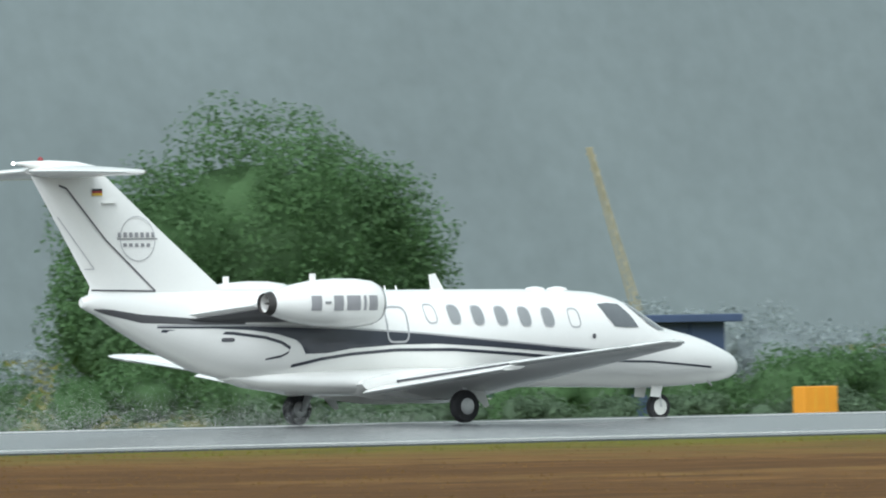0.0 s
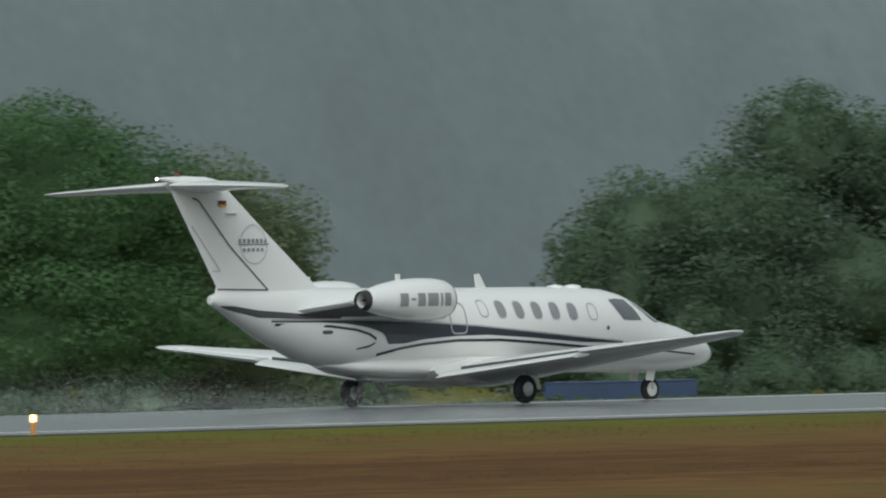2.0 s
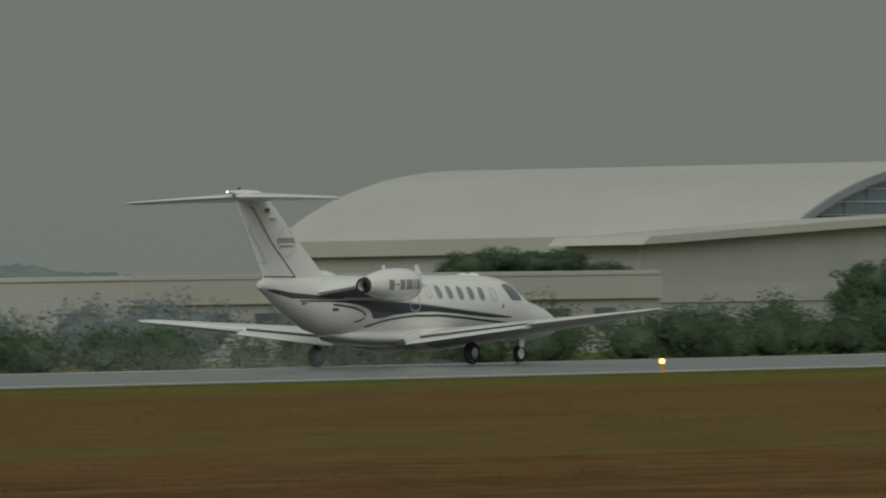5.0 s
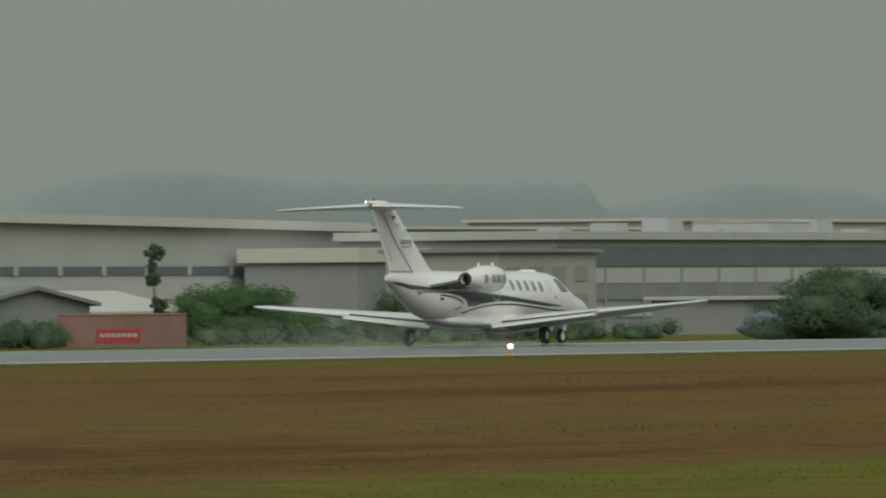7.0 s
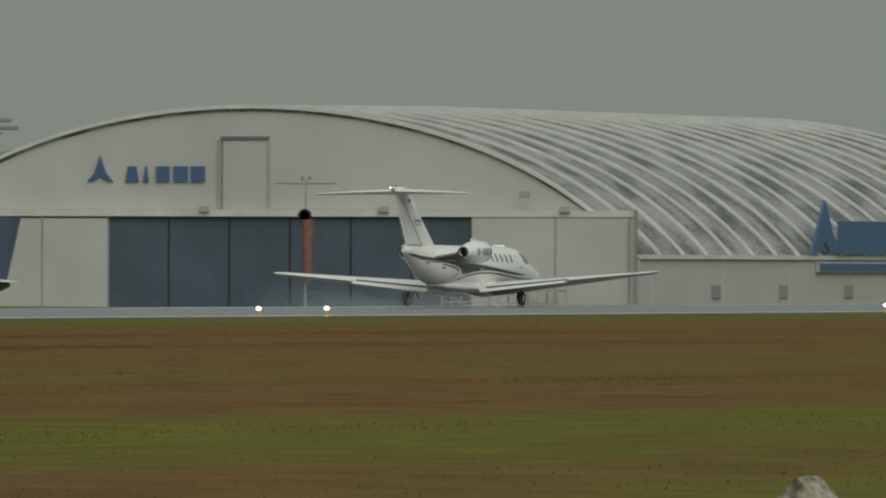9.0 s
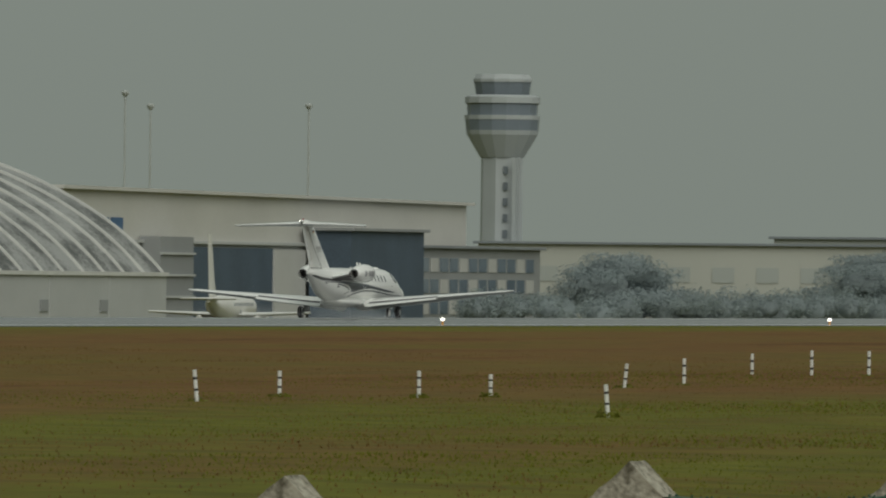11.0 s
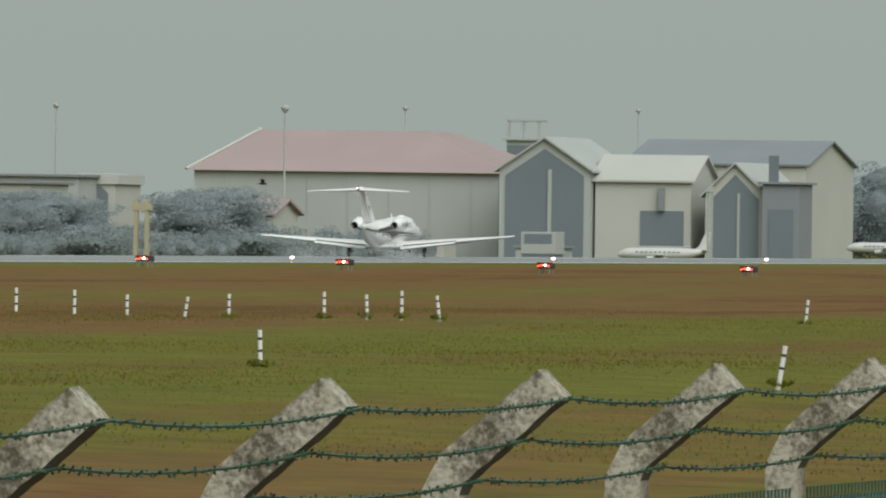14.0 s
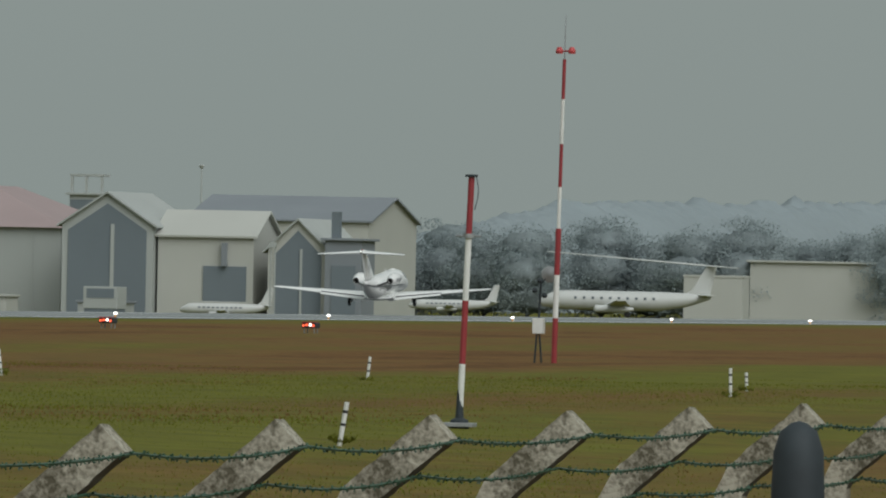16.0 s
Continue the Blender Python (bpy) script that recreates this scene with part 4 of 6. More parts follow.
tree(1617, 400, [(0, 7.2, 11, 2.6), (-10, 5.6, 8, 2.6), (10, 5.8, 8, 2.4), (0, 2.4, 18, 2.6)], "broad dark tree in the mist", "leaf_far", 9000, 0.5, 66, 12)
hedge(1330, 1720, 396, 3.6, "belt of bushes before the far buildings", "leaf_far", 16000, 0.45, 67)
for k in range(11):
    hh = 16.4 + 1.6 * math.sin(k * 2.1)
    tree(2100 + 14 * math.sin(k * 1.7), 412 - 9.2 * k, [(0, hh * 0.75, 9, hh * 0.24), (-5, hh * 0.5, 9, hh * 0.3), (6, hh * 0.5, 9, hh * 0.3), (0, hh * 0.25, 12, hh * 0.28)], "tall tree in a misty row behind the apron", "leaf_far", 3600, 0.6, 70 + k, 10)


# ---- buildings ----
def block(name, x0, x1, y0, y1, z1, wall, label, roof="roofgrey", category="building", base=FAR, over=0.6, rt=0.35):
    b = thing(name, label, category, at=(x0, y0, base))
    part("wall", box(0, x1 - x0, 0, y1 - y0, -0.4, z1 - base - rt), wall, b)
    part("roof", box(-over, x1 - x0 + over, -over, y1 - y0 + over, z1 - base - rt, z1 - base, 0.05), roof, b)
    return b


def strip(b, name, x0, x1, y0, y1, z0, z1, material, label=""):
    """A part given in world coordinates under the thing b."""
    o = b.location
    return part(name, box(x0 - o.x, x1 - o.x, y0 - o.y, y1 - o.y, z0 - o.z, z1 - o.z), material, b, label)


def gable_house(name, x0, x1, y0, y1, eave, top, wall, roof, label, along="x", base=FAR, over=0.7):
    """Walls with gable ends and two thick roof slopes."""
    b = thing(name, label, "building", at=(x0, y0, base))
    L, W, e, t = x1 - x0, y1 - y0, eave - base, top - base
    if along == "x":
        part("wall", prism([(0, -0.4), (W, -0.4), (W, e), (W / 2, t), (0, e)], "x", 0, L), wall, b)
        for a, c in ((-over, W / 2), (W + over, W / 2)):
            za = e - (t - e) / (W / 2) * over
            part("roof_slope", prism([(a, za), (c, t), (c, t + 0.3), (a, za + 0.3)], "x", -over, L + over), roof, b)
    else:
        part("wall", prism([(0, -0.4), (L, -0.4), (L, e), (L / 2, t), (0, e)], "y", 0, W), wall, b)
        for a, c in ((-over, L / 2), (L + over, L / 2)):
            za = e - (t - e) / (L / 2) * over
            part("roof_slope", prism([(a, za), (c, t), (c, t + 0.3), (a, za + 0.3)], "y", -over, W + over), roof, b)
    return b


# blue store, house, sheds seen between the trees
b = block("blue_store", 337, 352, 430, 440, 2.1, "bluesheet", "long blue sheet-metal store behind shrubs", "bluesheet")
strip(b, "pale_base_band", 338, 346, 429.8, 429.95, -1.9, -1.4, "cream")
for k in range(6):
    strip(b, "wall_rib", 338 + 2.4 * k, 338.15 + 2.4 * k, 429.88, 429.99, -1.2, 1.7, "bluesheet")
b = gable_house("low_house", 408, 432, 450, 462, -1.0, 0.35, "beige", "beige", "low house under a wide pale roof", "x")
for k in range(5):
    strip(b, "window", 410 + 4.4 * k, 412 + 4.4 * k, 449.9, 450.02, -2.3, -1.4, "shadowed")
strip(b, "porch_beam", 409, 431, 448.8, 449.1, -1.4, -1.2, "cream")
for k in range(4):
    strip(b, "porch_post", 411 + 6 * k, 411.2 + 6 * k, 448.8, 449.0, -2.5, -1.35, "cream")
block("blue_container", 431, 439, 402, 404.4, -1.25, "bluesheet", "low blue container on the far verge", "bluesheet", "container", base=-2.55, over=0.02, rt=0.1)
b = gable_house("low_shed", 372, 381, 428, 434, -0.5, 0.6, "beige", "roofwhite", "small shed with a pale roof between shrubs", "x")
b = gable_house("low_shed", 392, 399, 440, 447, -0.5, 0.8, "beige", "roofwhite", "small shed with a pale roof between trees", "x")
for k, (x, mt) in enumerate(((549.5, "palegrey"), (553.5, "bluesheet"), (557.5, "shadowed"), (561.5, "roofred"), (565.5, "greywall"))):
    b = block("market_stall", x, x + 3.6, 418, 421, -1.55, mt, "low stall with a flat grey roof by the fence", "roofgrey", "stall", base=-2.55, over=0.15, rt=0.12)
    strip(b, "opening", x + 0.5, x + 3.1, 417.95, 418.02, -2.4, -1.9, "cream" if k % 2 else "shadowed")
b = block("water_tower", 806.6, 809.8, 600, 603, 2.3, "palegrey", "small pale tower block behind trees", "palegrey", "tower", over=0.1)
strip(b, "window", 807.4, 808.9, 599.93, 600.02, 0.9, 1.6, "shadowed")

# tower crane far behind
c = thing("crane", "faded yellow lattice crane in the mist", "crane", at=(645.8, 800, FAR))
a0, a1 = Vector((0.4, 0, 4)), Vector((-4.9, 0, 18.8))
bm = bmesh.new()
for dy, dx in ((-0.35, -0.3), (0.35, -0.3), (0, 0.45)):
    rod(a0 + Vector((dx, dy, 0)), a1 + Vector((dx * 0.4, dy * 0.4, 0)), 0.09, None, 6, bm)
for k in range(24):
    p, q = a0.lerp(a1, k / 24), a0.lerp(a1, (k + 1) / 24)
    sgn = 1 if k % 2 else -1
    rod(p + Vector((-0.3, 0.35 * sgn, 0)), q + Vector((0.4, 0, 0)), 0.06, None, 5, bm)
part("jib", bm, "crane", c, "slanting lattice jib")
part("cab", box(-1.6, 1.6, -1.3, 1.3, 1.2, 4.2, 0.2), "crane", c)
part("undercarriage", box(-2.6, 2.6, -1.8, 1.8, 0, 1.2, 0.2), "roofgrey", c)

# vaulted terminal with its glazed arch
TX0, TX1, TS, TT = 1027.0, 1098.0, 7.4, 14.7


def vault(x, x0, x1, s, t):
    u = (2 * x - x0 - x1) / (x1 - x0)
    r = 1.32
    return s + (t - s) * (math.sqrt(max(r * r - u * u, 0)) - math.sqrt(r * r - 1)) / (r - math.sqrt(r * r - 1))


term = thing("terminal_hall", "pale vaulted terminal hall with a blue glazed arch", "building", at=(TX0, 600, FAR))
xs = [TX0 + (TX1 - TX0) * i / 40 for i in range(41)]
arc = [(x - TX0, vault(x, TX0, TX1, TS, TT) - FAR) for x in xs]
part("vault_roof", loft([[(x, y, z) for x, z in arc] + [(x, y, z - 0.5) for x, z in arc[::-1]] for y in (-0.8, 15, 30, 45, 57)]), "roofwhite", term, "smooth white vaulted roof", True)
part("side_wall", box(0, 1, 0.2, 56, -0.4, TS - FAR), "cream", term)
part("gutter", box(-0.7, 0.4, -0.9, 57, TS - FAR - 1.3, TS - FAR + 0.35, 0.1), "roofwhite", term)
part("side_wall", box(TX1 - TX0 - 1, TX1 - TX0, 0.2, 56, -0.4, TS - FAR), "cream", term)
part("glazing", prism([(0.5, 0)] + [(x, z - 0.5) for x, z in arc[1:-1]] + [(TX1 - TX0 - 0.5, 0)], "y", 0.2, 0.4), "glass", term, "blue-grey glazing under the arch")
part("arch_rim", loft([[(x, y, z + dz) for x, z in arc] + [(x, y, z - 0.75 + dz) for x, z in arc[::-1]] for y, dz in ((-1.0, 0.03), (-0.6, 0.03))]), "roofgrey", term)
for k in range(4):
    z = 9.4 - FAR + 1.25 * k
    xa = [x for x, zz in arc if zz - 0.6 > z]
    if xa:
        part("glazing_bar", box(xa[0], xa[-1], 0.05, 0.19, z - 0.07, z + 0.07), "palegrey", term)
for k in range(1, 16):
    x = (TX1 - TX0) * k / 16
    zt = interp(x, arc) - 0.6
    part("mullion", box(x - 0.06, x + 0.06, 0.06, 0.19, 6, zt), "greywall", term)

wing = thing("terminal_wing", "long grey terminal wing under a thin curved pale roof", "building", at=(985, 590, FAR))
top = [(0, 9.8), (40, 11.3), (75, 12.3), (97, 12.5), (130, 12.25), (208, 11.45)]
up = [(x, interp(x, top)) for x in np.linspace(0, 208, 40)]
part("wall", prism([(0, -0.4)] + [(x, z - 0.7) for x, z in up] + [(208, -0.4)], "y", 0, 8), "palegrey", wing)
part("roof_edge", prism([(x - (1.5 if i == 0 else 0), z - 0.7) for i, (x, z) in enumerate(up)] + [(x, z + (0.05 if x < 96 else 0.25)) for x, z in up[::-1]], "y", -1.2, 9), "roofwhite", wing, "thin pale roof edge")
part("pale_band", box(0, 208, -0.15, -0.01, 3.75, 5.45), "cream", wing)
part("window_band", box(94, 206, -0.12, -0.015, 6.25, 7.15), "shadowed", wing, "dark strip of windows")
for k in range(11):
    x = 100 + 9.6 * k
    part("window_post", box(x, x + 0.8, -0.22, -0.125, 6.2, 7.2), "palegrey", wing)
b = block("pale_store", 770, 846, 505, 520, 3.9, "cream", "long pale building behind trees", "roofwhite", over=0.1)
strip(b, "pale_fascia", 770, 846, 504.7, 504.95, 1.7, 3.4, "roofwhite")
for k in range(10):
    strip(b, "window", 773 + 7 * k, 776 + 7 * k, 504.8, 504.97, -0.5, 1.0, "shadowed")
b = gable_house("grey_shed", 876, 905, 480, 500, 0.7, 2.3, "greywall", "roofwhite", "grey shed with a pale sheet roof", "y")
b = gable_house("grey_shed", 893, 914, 477, 496, 0.9, 2.2, "greywall", "roofgrey", "grey shed with dark gable edges", "y")
b = gable_house("pale_roofed_shed", 906, 941, 482, 496, 0.2, 1.8, "greywall", "roofwhite", "low shed with a long pale pink roof", "x")
s = thing("red_banner", "red banner with a line of pale lettering on posts", "sign", at=(882.6, 460, FAR))
part("board", box(0, 7.6, 0, 0.1, 0.35, 1.5, 0.02), "signred", s)
for k in range(7):
    part("lettering_bar", box(0.5 + 0.95 * k, 1.2 + 0.95 * k, -0.03, -0.005, 0.85, 1.15), "cream", s)
for x in (0.2, 7.2):
    part("post", box(x, x + 0.15, 0.1, 0.25, -0.3, 1.5), "galv", s)
block("brick_kiosk", 895, 908, 465, 470, 0.2, "brick", "plain red-brown brick block", "brick", base=-2.55, over=0.05, rt=0.15)

b = block("stained_block", 1081, 1103, 520, 532, 5.9, "beige", "stained concrete block with a dark flat roof", "roofgrey")
for j in range(2):
    for k in range(4):
        strip(b, "window", 1083 + 5 * k, 1086 + 5 * k, 519.9, 520.02, 0.2 + 2.6 * j, 1.6 + 2.6 * j, "greywall")
b = block("link_building", 1161.5, 1186.28, 575, 588, 6.44, "greywall", "grey link building under a thick pale roof slab", "roofwhite", rt=1.49)
strip(b, "dark_bay", 1163.5, 1182.3, 574.85, 574.99, -2.4, 4.35, "roofgrey")
b = block("office_range", 1178, 1300, 560, 585, 8.1, "greywall", "long grey office range with a dark window band", "palegrey", rt=0.9)
for z0, z1, mt in ((4.45, 6.45, "shadowed"), (2.65, 4.2, "palegrey"), (0.9, 2.6, "roofgrey"), (-0.9, 0.2, "palegrey")):
    strip(b, "window_band" if mt == "shadowed" else "wall_band", 1178.5, 1299, 559.85, 560.02, z0, z1, mt)
for k in range(13):
    strip(b, "pier", 1180 + 9.5 * k, 1180.4 + 9.5 * k, 559.7, 559.84, -2.5, 4.3, "greywall")
for k in range(9):
    strip(b, "roof_vent", 1184 + 13 * k, 1186 + 13 * k + k % 3, 562, 565, 8.1, 8.5 + 0.5 * (k % 3), "palegrey")
b = block("roof_plant_house", 1238, 1252, 563, 572, 9.3, "palegrey", "low plant house on the office roof", "palegrey", base=8.1, over=0.1, rt=0.15)
b = block("low_workshop", 1105, 1180, 505, 515, 1.2, "greywall", "low workshop with a pale roof edge", "cream")
for k in range(9):
    strip(b, "bay", 1107 + 8 * k, 1112 + 8 * k, 504.9, 505.02, -2.0, 0.4, "shadowed")
block("pale_hall", 1290, 1400, 650, 680, 9.6, "cream", "pale flat hall behind offices", "roofwhite")
block("pale_hall", 1405, 1480, 655, 680, 10.8, "cream", "pale flat hall behind offices", "roofwhite")


# ---- the big vaulted hangar ----
def hangar(x0, x1, yc, half, spring, top, doors, label, detail=True, sheet="roofrib", wall="cream"):
    h = thing("vaulted_hangar", label, "hangar", at=(x0, yc, FAR))
    R = 1.12
    def vz(v):
        u = max(-1.0, min(1.0, v / half))
        return spring + (top - spring) * (math.sqrt(R * R - u * u) - math.sqrt(R * R - 1)) / (R - math.sqrt(R * R - 1)) - FAR
    vs = [half * math.sin(math.pi / 2 * (i / 24)) for i in range(-24, 25)]
    L = x1 - x0
    arc = [(v, vz(v)) for v in vs]
    def lift(x, v):
        return 0.45 * min(1, max(0, x) / 45) * (1 - (v / half) ** 2)
    part("vault_roof", loft([[(x, v, z + lift(x, v)) for v, z in arc] + [(x, v, z - 0.4) for v, z in arc[::-1]] for x in np.linspace(0.3, L, 19)]), sheet, h, "weathered grey sheet roof in bays", True)
    n = 22 if detail else 8
    for k in range(n):
        x = 0.0 + (L - 0.6) * k / (n - 1)
        part("roof_rib", loft([[(x + dx, v, z + dz + lift(x, v)) for v, z in arc] + [(x + dx, v, z - 0.1 + lift(x, v)) for v, z in arc[::-1]] for dx, dz in ((0, 0.28), (0.5, 0.28))]), "rib", h, "" if k else "white raised roof rib", True)
    part("gable_wall", prism([(-half + 0.5, 0)] + [(v, z - 0.35) for v, z in arc[1:-1]] + [(half - 0.5, 0)], "x", 0.35, 0.75), wall, h, "pale gable wall")
    part("rear_wall", prism([(-half + 0.5, 0)] + [(v, z - 0.35) for v, z in arc[1:-1]] + [(half - 0.5, 0)], "x", L - 0.6, L - 0.3), "cream", h)
    for s in (-1, 1):
        y0 = s * (half + 0.2)
        part("side_wall", box(0.5, L, min(y0, y0 - s * 0.6), max(y0, y0 - s * 0.6), -0.4, spring - FAR), "palegrey", h, "low pale side wall")
        part("eave_gutter", box(0.5, L, y0 - 0.3, y0 + 0.3, spring - FAR - 0.15, spring - FAR + 0.25), "rib", h)
    return h


hg = hangar(1086.2, 1223, 436, 38.6, 2.3, 16.2, None, "great vaulted white hangar with ribbed roof and dark blue doors")
part("front_wall", box(-0.9, 0.2, -38.3, -22.7, -0.4, 8.5), "cream", hg, "pale front wall beside the doors")
part("front_wall", box(-0.9, 0.2, 13.9, 38.0, -0.4, 8.3), "cream", hg)
part("lintel", box(-1.0, 0.2, -38.4, 38.1, 8.5, 9.1), "rib", hg, "pale beam over the doors")
part("hangar_door", box(-0.5, -0.2, -22.7, 13.9, -0.2, 8.5), "darkdoor", hg, "dark blue sliding doors")
for k in range(1, 6):
    y = -22.7 + 36.6 * k / 6
    part("door_joint", box(-0.56, -0.5, y - 0.08, y + 0.08, 0, 8.4), "black", hg)
for y in (-31.0, -38.25, 20.5):
    part("wall_joint", box(-0.95, -0.9, y - 0.07, y + 0.07, 0, 8.5), "greywall", hg)
part("tail_slot", box(0.05, 0.36, -1.8, 2.6, 9.1, 15.7), "palegrey", hg, "tall shut slot for aircraft tails")
part("slot_lintel", box(-0.1, 0.36, -2.0, 2.8, 15.7, 16.0), "shadowed", hg)
for y in (2.9, -1.95):
    part("slot_jamb", box(0.0, 0.36, y - 0.12, y + 0.12, 9.1, 15.7), "beige", hg)
bm = prism([(15.1, 14.2), (14.55, 12.6), (13.8, 11.75), (14.5, 11.9), (15.1, 12.3), (15.7, 11.9), (16.4, 11.75), (15.65, 12.6)], "x", 0.1, 0.34)
part("emblem", bm, "blue", hg, "blue triangular emblem")
for k, wd in enumerate((1.3, 0.6, 1.3, 1.4, 1.4)):
    y = 12.5 - 1.75 * k + (0.4 if k > 1 else 0)
    part("lettering_bar", prism([(y, 11.75), (y - wd, 11.75), (y - wd + 0.25 * (k < 2), 13.2), (y - 0.25 * (k < 2), 13.2)], "x", 0.1, 0.34), "blue", hg, "blue lettering bar")
for y, z in ((33, 8.9), (4, 8.9), (-14, 8.9), (-32, 8.9), (-28, 10.3)):
    part("flood_lamp", box(-1.3, -1.0, y - 0.5, y + 0.5, z, z + 0.6, 0.05), "beige", hg)
# signs and small windows on the side facing the runway
part("big_emblem", prism([(47.0, 5.3), (50.8, 10.4), (54.6, 5.3), (52.2, 5.3), (50.8, 6.4), (49.4, 5.3)], "y", -39.4, -39.1), "blue", hg, "tall blue triangular emblem on the roof's edge")
part("sign_board", box(54.8, 73.0, -39.5, -39.2, 5.2, 8.4), "blue", hg, "wide dark blue sign board")
part("sign_strip", box(49.8, 74.0, -39.3, -38.9, 3.6, 4.3), "blue", hg)
part("strip_rim", box(49.6, 74.2, -39.2, -38.85, 3.45, 4.45), "palegrey", hg)
for k in range(6):
    x = 20 + 19 * k
    part("side_window", box(x, x + 2.4, -38.95, -38.8, 1.0, 2.2), "greywall", hg)
for k in range(7):
    x = 4 + 19 * k
    part("side_joint", box(x, x + 0.2, -38.9, -38.8, 0, 4.6), "palegrey", hg)
part("scaffold_post", box(-1.8, -1.5, -39.3, -39.0, -0.2, 9.2), "galv", hg)
hall = thing("low_sloped_hall", "wide pale hall under a low curved roof behind the hangar", "hangar", at=(1300, 540, FAR))
crest = [(20.9, 14.6), (12.6, 16.0), (-0.5, 18.2), (-28, 20.2), (-70, 18.2)]
part("wall", prism([(20.9, 0)] + crest + [(-70, 0)], "x", 0, 70), "far_wall", hall)
part("roof_edge", prism(crest + [(y, z + 0.4) for y, z in crest[::-1]], "x", -1, 71), "greywall", hall)

# windsock mast before the hangar
w = thing("windsock_mast", "steel mast with crossbar and a limp faded windsock", "windsock", at=(1000, 396.1, FAR))
part("pole", rod((0, 0, 0), (0, 0, 11.4), 0.11, 0.07, 8), "galv", w)
part("crossbar", rod((0, -2.8, 11.0), (0, 2.8, 11.0), 0.07, None, 6), "galv", w)
part("ring", turned([(-0.08, 0.62), (0.08, 0.62), (0.08, 0.45), (-0.08, 0.45)], "x", 18, (-0.2, 0, 8.2)), "black", w)
part("sock", turned([(7.9, 0.55), (6.8, 0.5), (5.2, 0.4), (3.6, 0.42), (2.6, 0.33)], "z", 12, (-0.2, -0.25, 0)), "rust", w, "limp rust-coloured windsock", True)
for y in (-0.35, 0.35):
    part("lamp", turned([(11.2, 0.05), (11.6, 0.16), (11.75, 0.05)], "z", 8, (0, y, 0)), "galv", w)

# wheeled work platform before the hangar doors
sc = thing("work_platform", "pale tubular work platform with rails before the hangar", "scaffold", at=(1080, 402.8, FAR))
W = 11.4
part("deck", box(0, 2.4, 0, W, 1.6, 1.8, 0.03), "beige", sc, "plank deck")
for k in range(7):
    part("post", rod((0, W * k / 6, 0), (0, W * k / 6, 2.9), 0.07, None, 6), "beige", sc)
    part("post", rod((2.3, W * k / 6, 0), (2.3, W * k / 6, 2.9), 0.07, None, 6), "beige", sc)
for z in (2.85, 2.30, 0.6):
    part("rail", rod((0, 0, z), (0, W, z), 0.06, None, 6), "beige", sc)
for k in range(6):
    part("brace", rod((0, W * k / 6, 0.6), (0, W * (k + 1) / 6, 1.6), 0.045, None, 5), "beige", sc)

# lattice radio mast
r = thing("radio_mast", "grey lattice mast with platforms behind the hangar", "mast", at=(1380, 587, FAR))
bm = bmesh.new()
for a in range(4):
    dx, dy = (0.8, 0.8, -0.8, -0.8)[a], (0.8, -0.8, 0.8, -0.8)[a]
    rod((dx, dy, 0), (dx * 0.5, dy * 0.5, 22.5), 0.12, None, 5, bm)
for k in range(15):
    z = 1.5 * k
    rod((-0.8, -0.8, z), (0.8, 0.8, z + 1.5), 0.07, None, 4, bm)
    rod((0.8, -0.8, z), (-0.8, 0.8, z + 1.5), 0.07, None, 4, bm)
part("lattice", bm, "greywall", r)
for z, q in ((14.2, 1.5), (20.0, 2.4), (20.9, 1.8)):
    part("platform", box(-q, q, -q, q, z, z + 0.5, 0.1), "greywall", r)
for x, y in ((1.6, 0), (-1.6, 0.4), (0, 1.5)):
    part("aerial", rod((x, y, 20.4), (x, y, 24.2), 0.1, 0.04, 5), "greywall", r)

# hangar with low-pitched roof and terminal next to it
b = block("wide_hangar", 1262, 1441, 430, 490, 6.2, "palegrey", "wide pale hangar with a low-pitched roof and dark doors", "palegrey")
bm = prism([(0, 8.7), (179, 8.7), (179, 13.6), (26, 14.1), (0, 10)], "y", 0.2, 60)
part("upper_wall", bm, "roofwhite", b, "tall pale upper wall")
part("roof_edge", prism([(24, 14.1), (180, 13.6), (180, 13.95), (24, 14.5)], "y", -0.6, 60), "roofwhite", b)
strip(b, "hangar_door", 1328, 1362, 429.6, 429.98, -2.5, 5.5, "darkdoor", "dark blue open bay")
strip(b, "door_leaf", 1362, 1374, 429.4, 429.95, -2.5, 5.4, "cream")
for k, x in enumerate((1296, 1301, 1306)):
    strip(b, "lettering_bar", x - 2, x + 1.8, 429.8, 429.98, 7.0, 8.6, "blue", "blue lettering bar")
strip(b, "stair_tower", 1314, 1326, 427.5, 429.9, -2.5, 6.6, "greywall")
for z in (-0.2, 2.2, 4.6):
    strip(b, "stair_rail", 1314, 1326, 427.2, 427.5, z, z + 0.25, "palegrey")
d = block("dark_annex", 1374, 1403, 424, 429, 8.0, "darkdoor", "dark blue annex with an open front", "greywall")
t = block("glazed_annex", 1403.5, 1455, 425, 440, 6.2, "greywall", "glazed two-storey annex under a flat roof", "roofgrey")
for j in range(3):
    for k in range(12):
        strip(t, "window", 1405 + 4 * k, 1408 + 4 * k, 424.9, 425.02, -1.9 + 2.5 * j, -0.3 + 2.5 * j, "glass" if (j + k) % 3 else "cream")

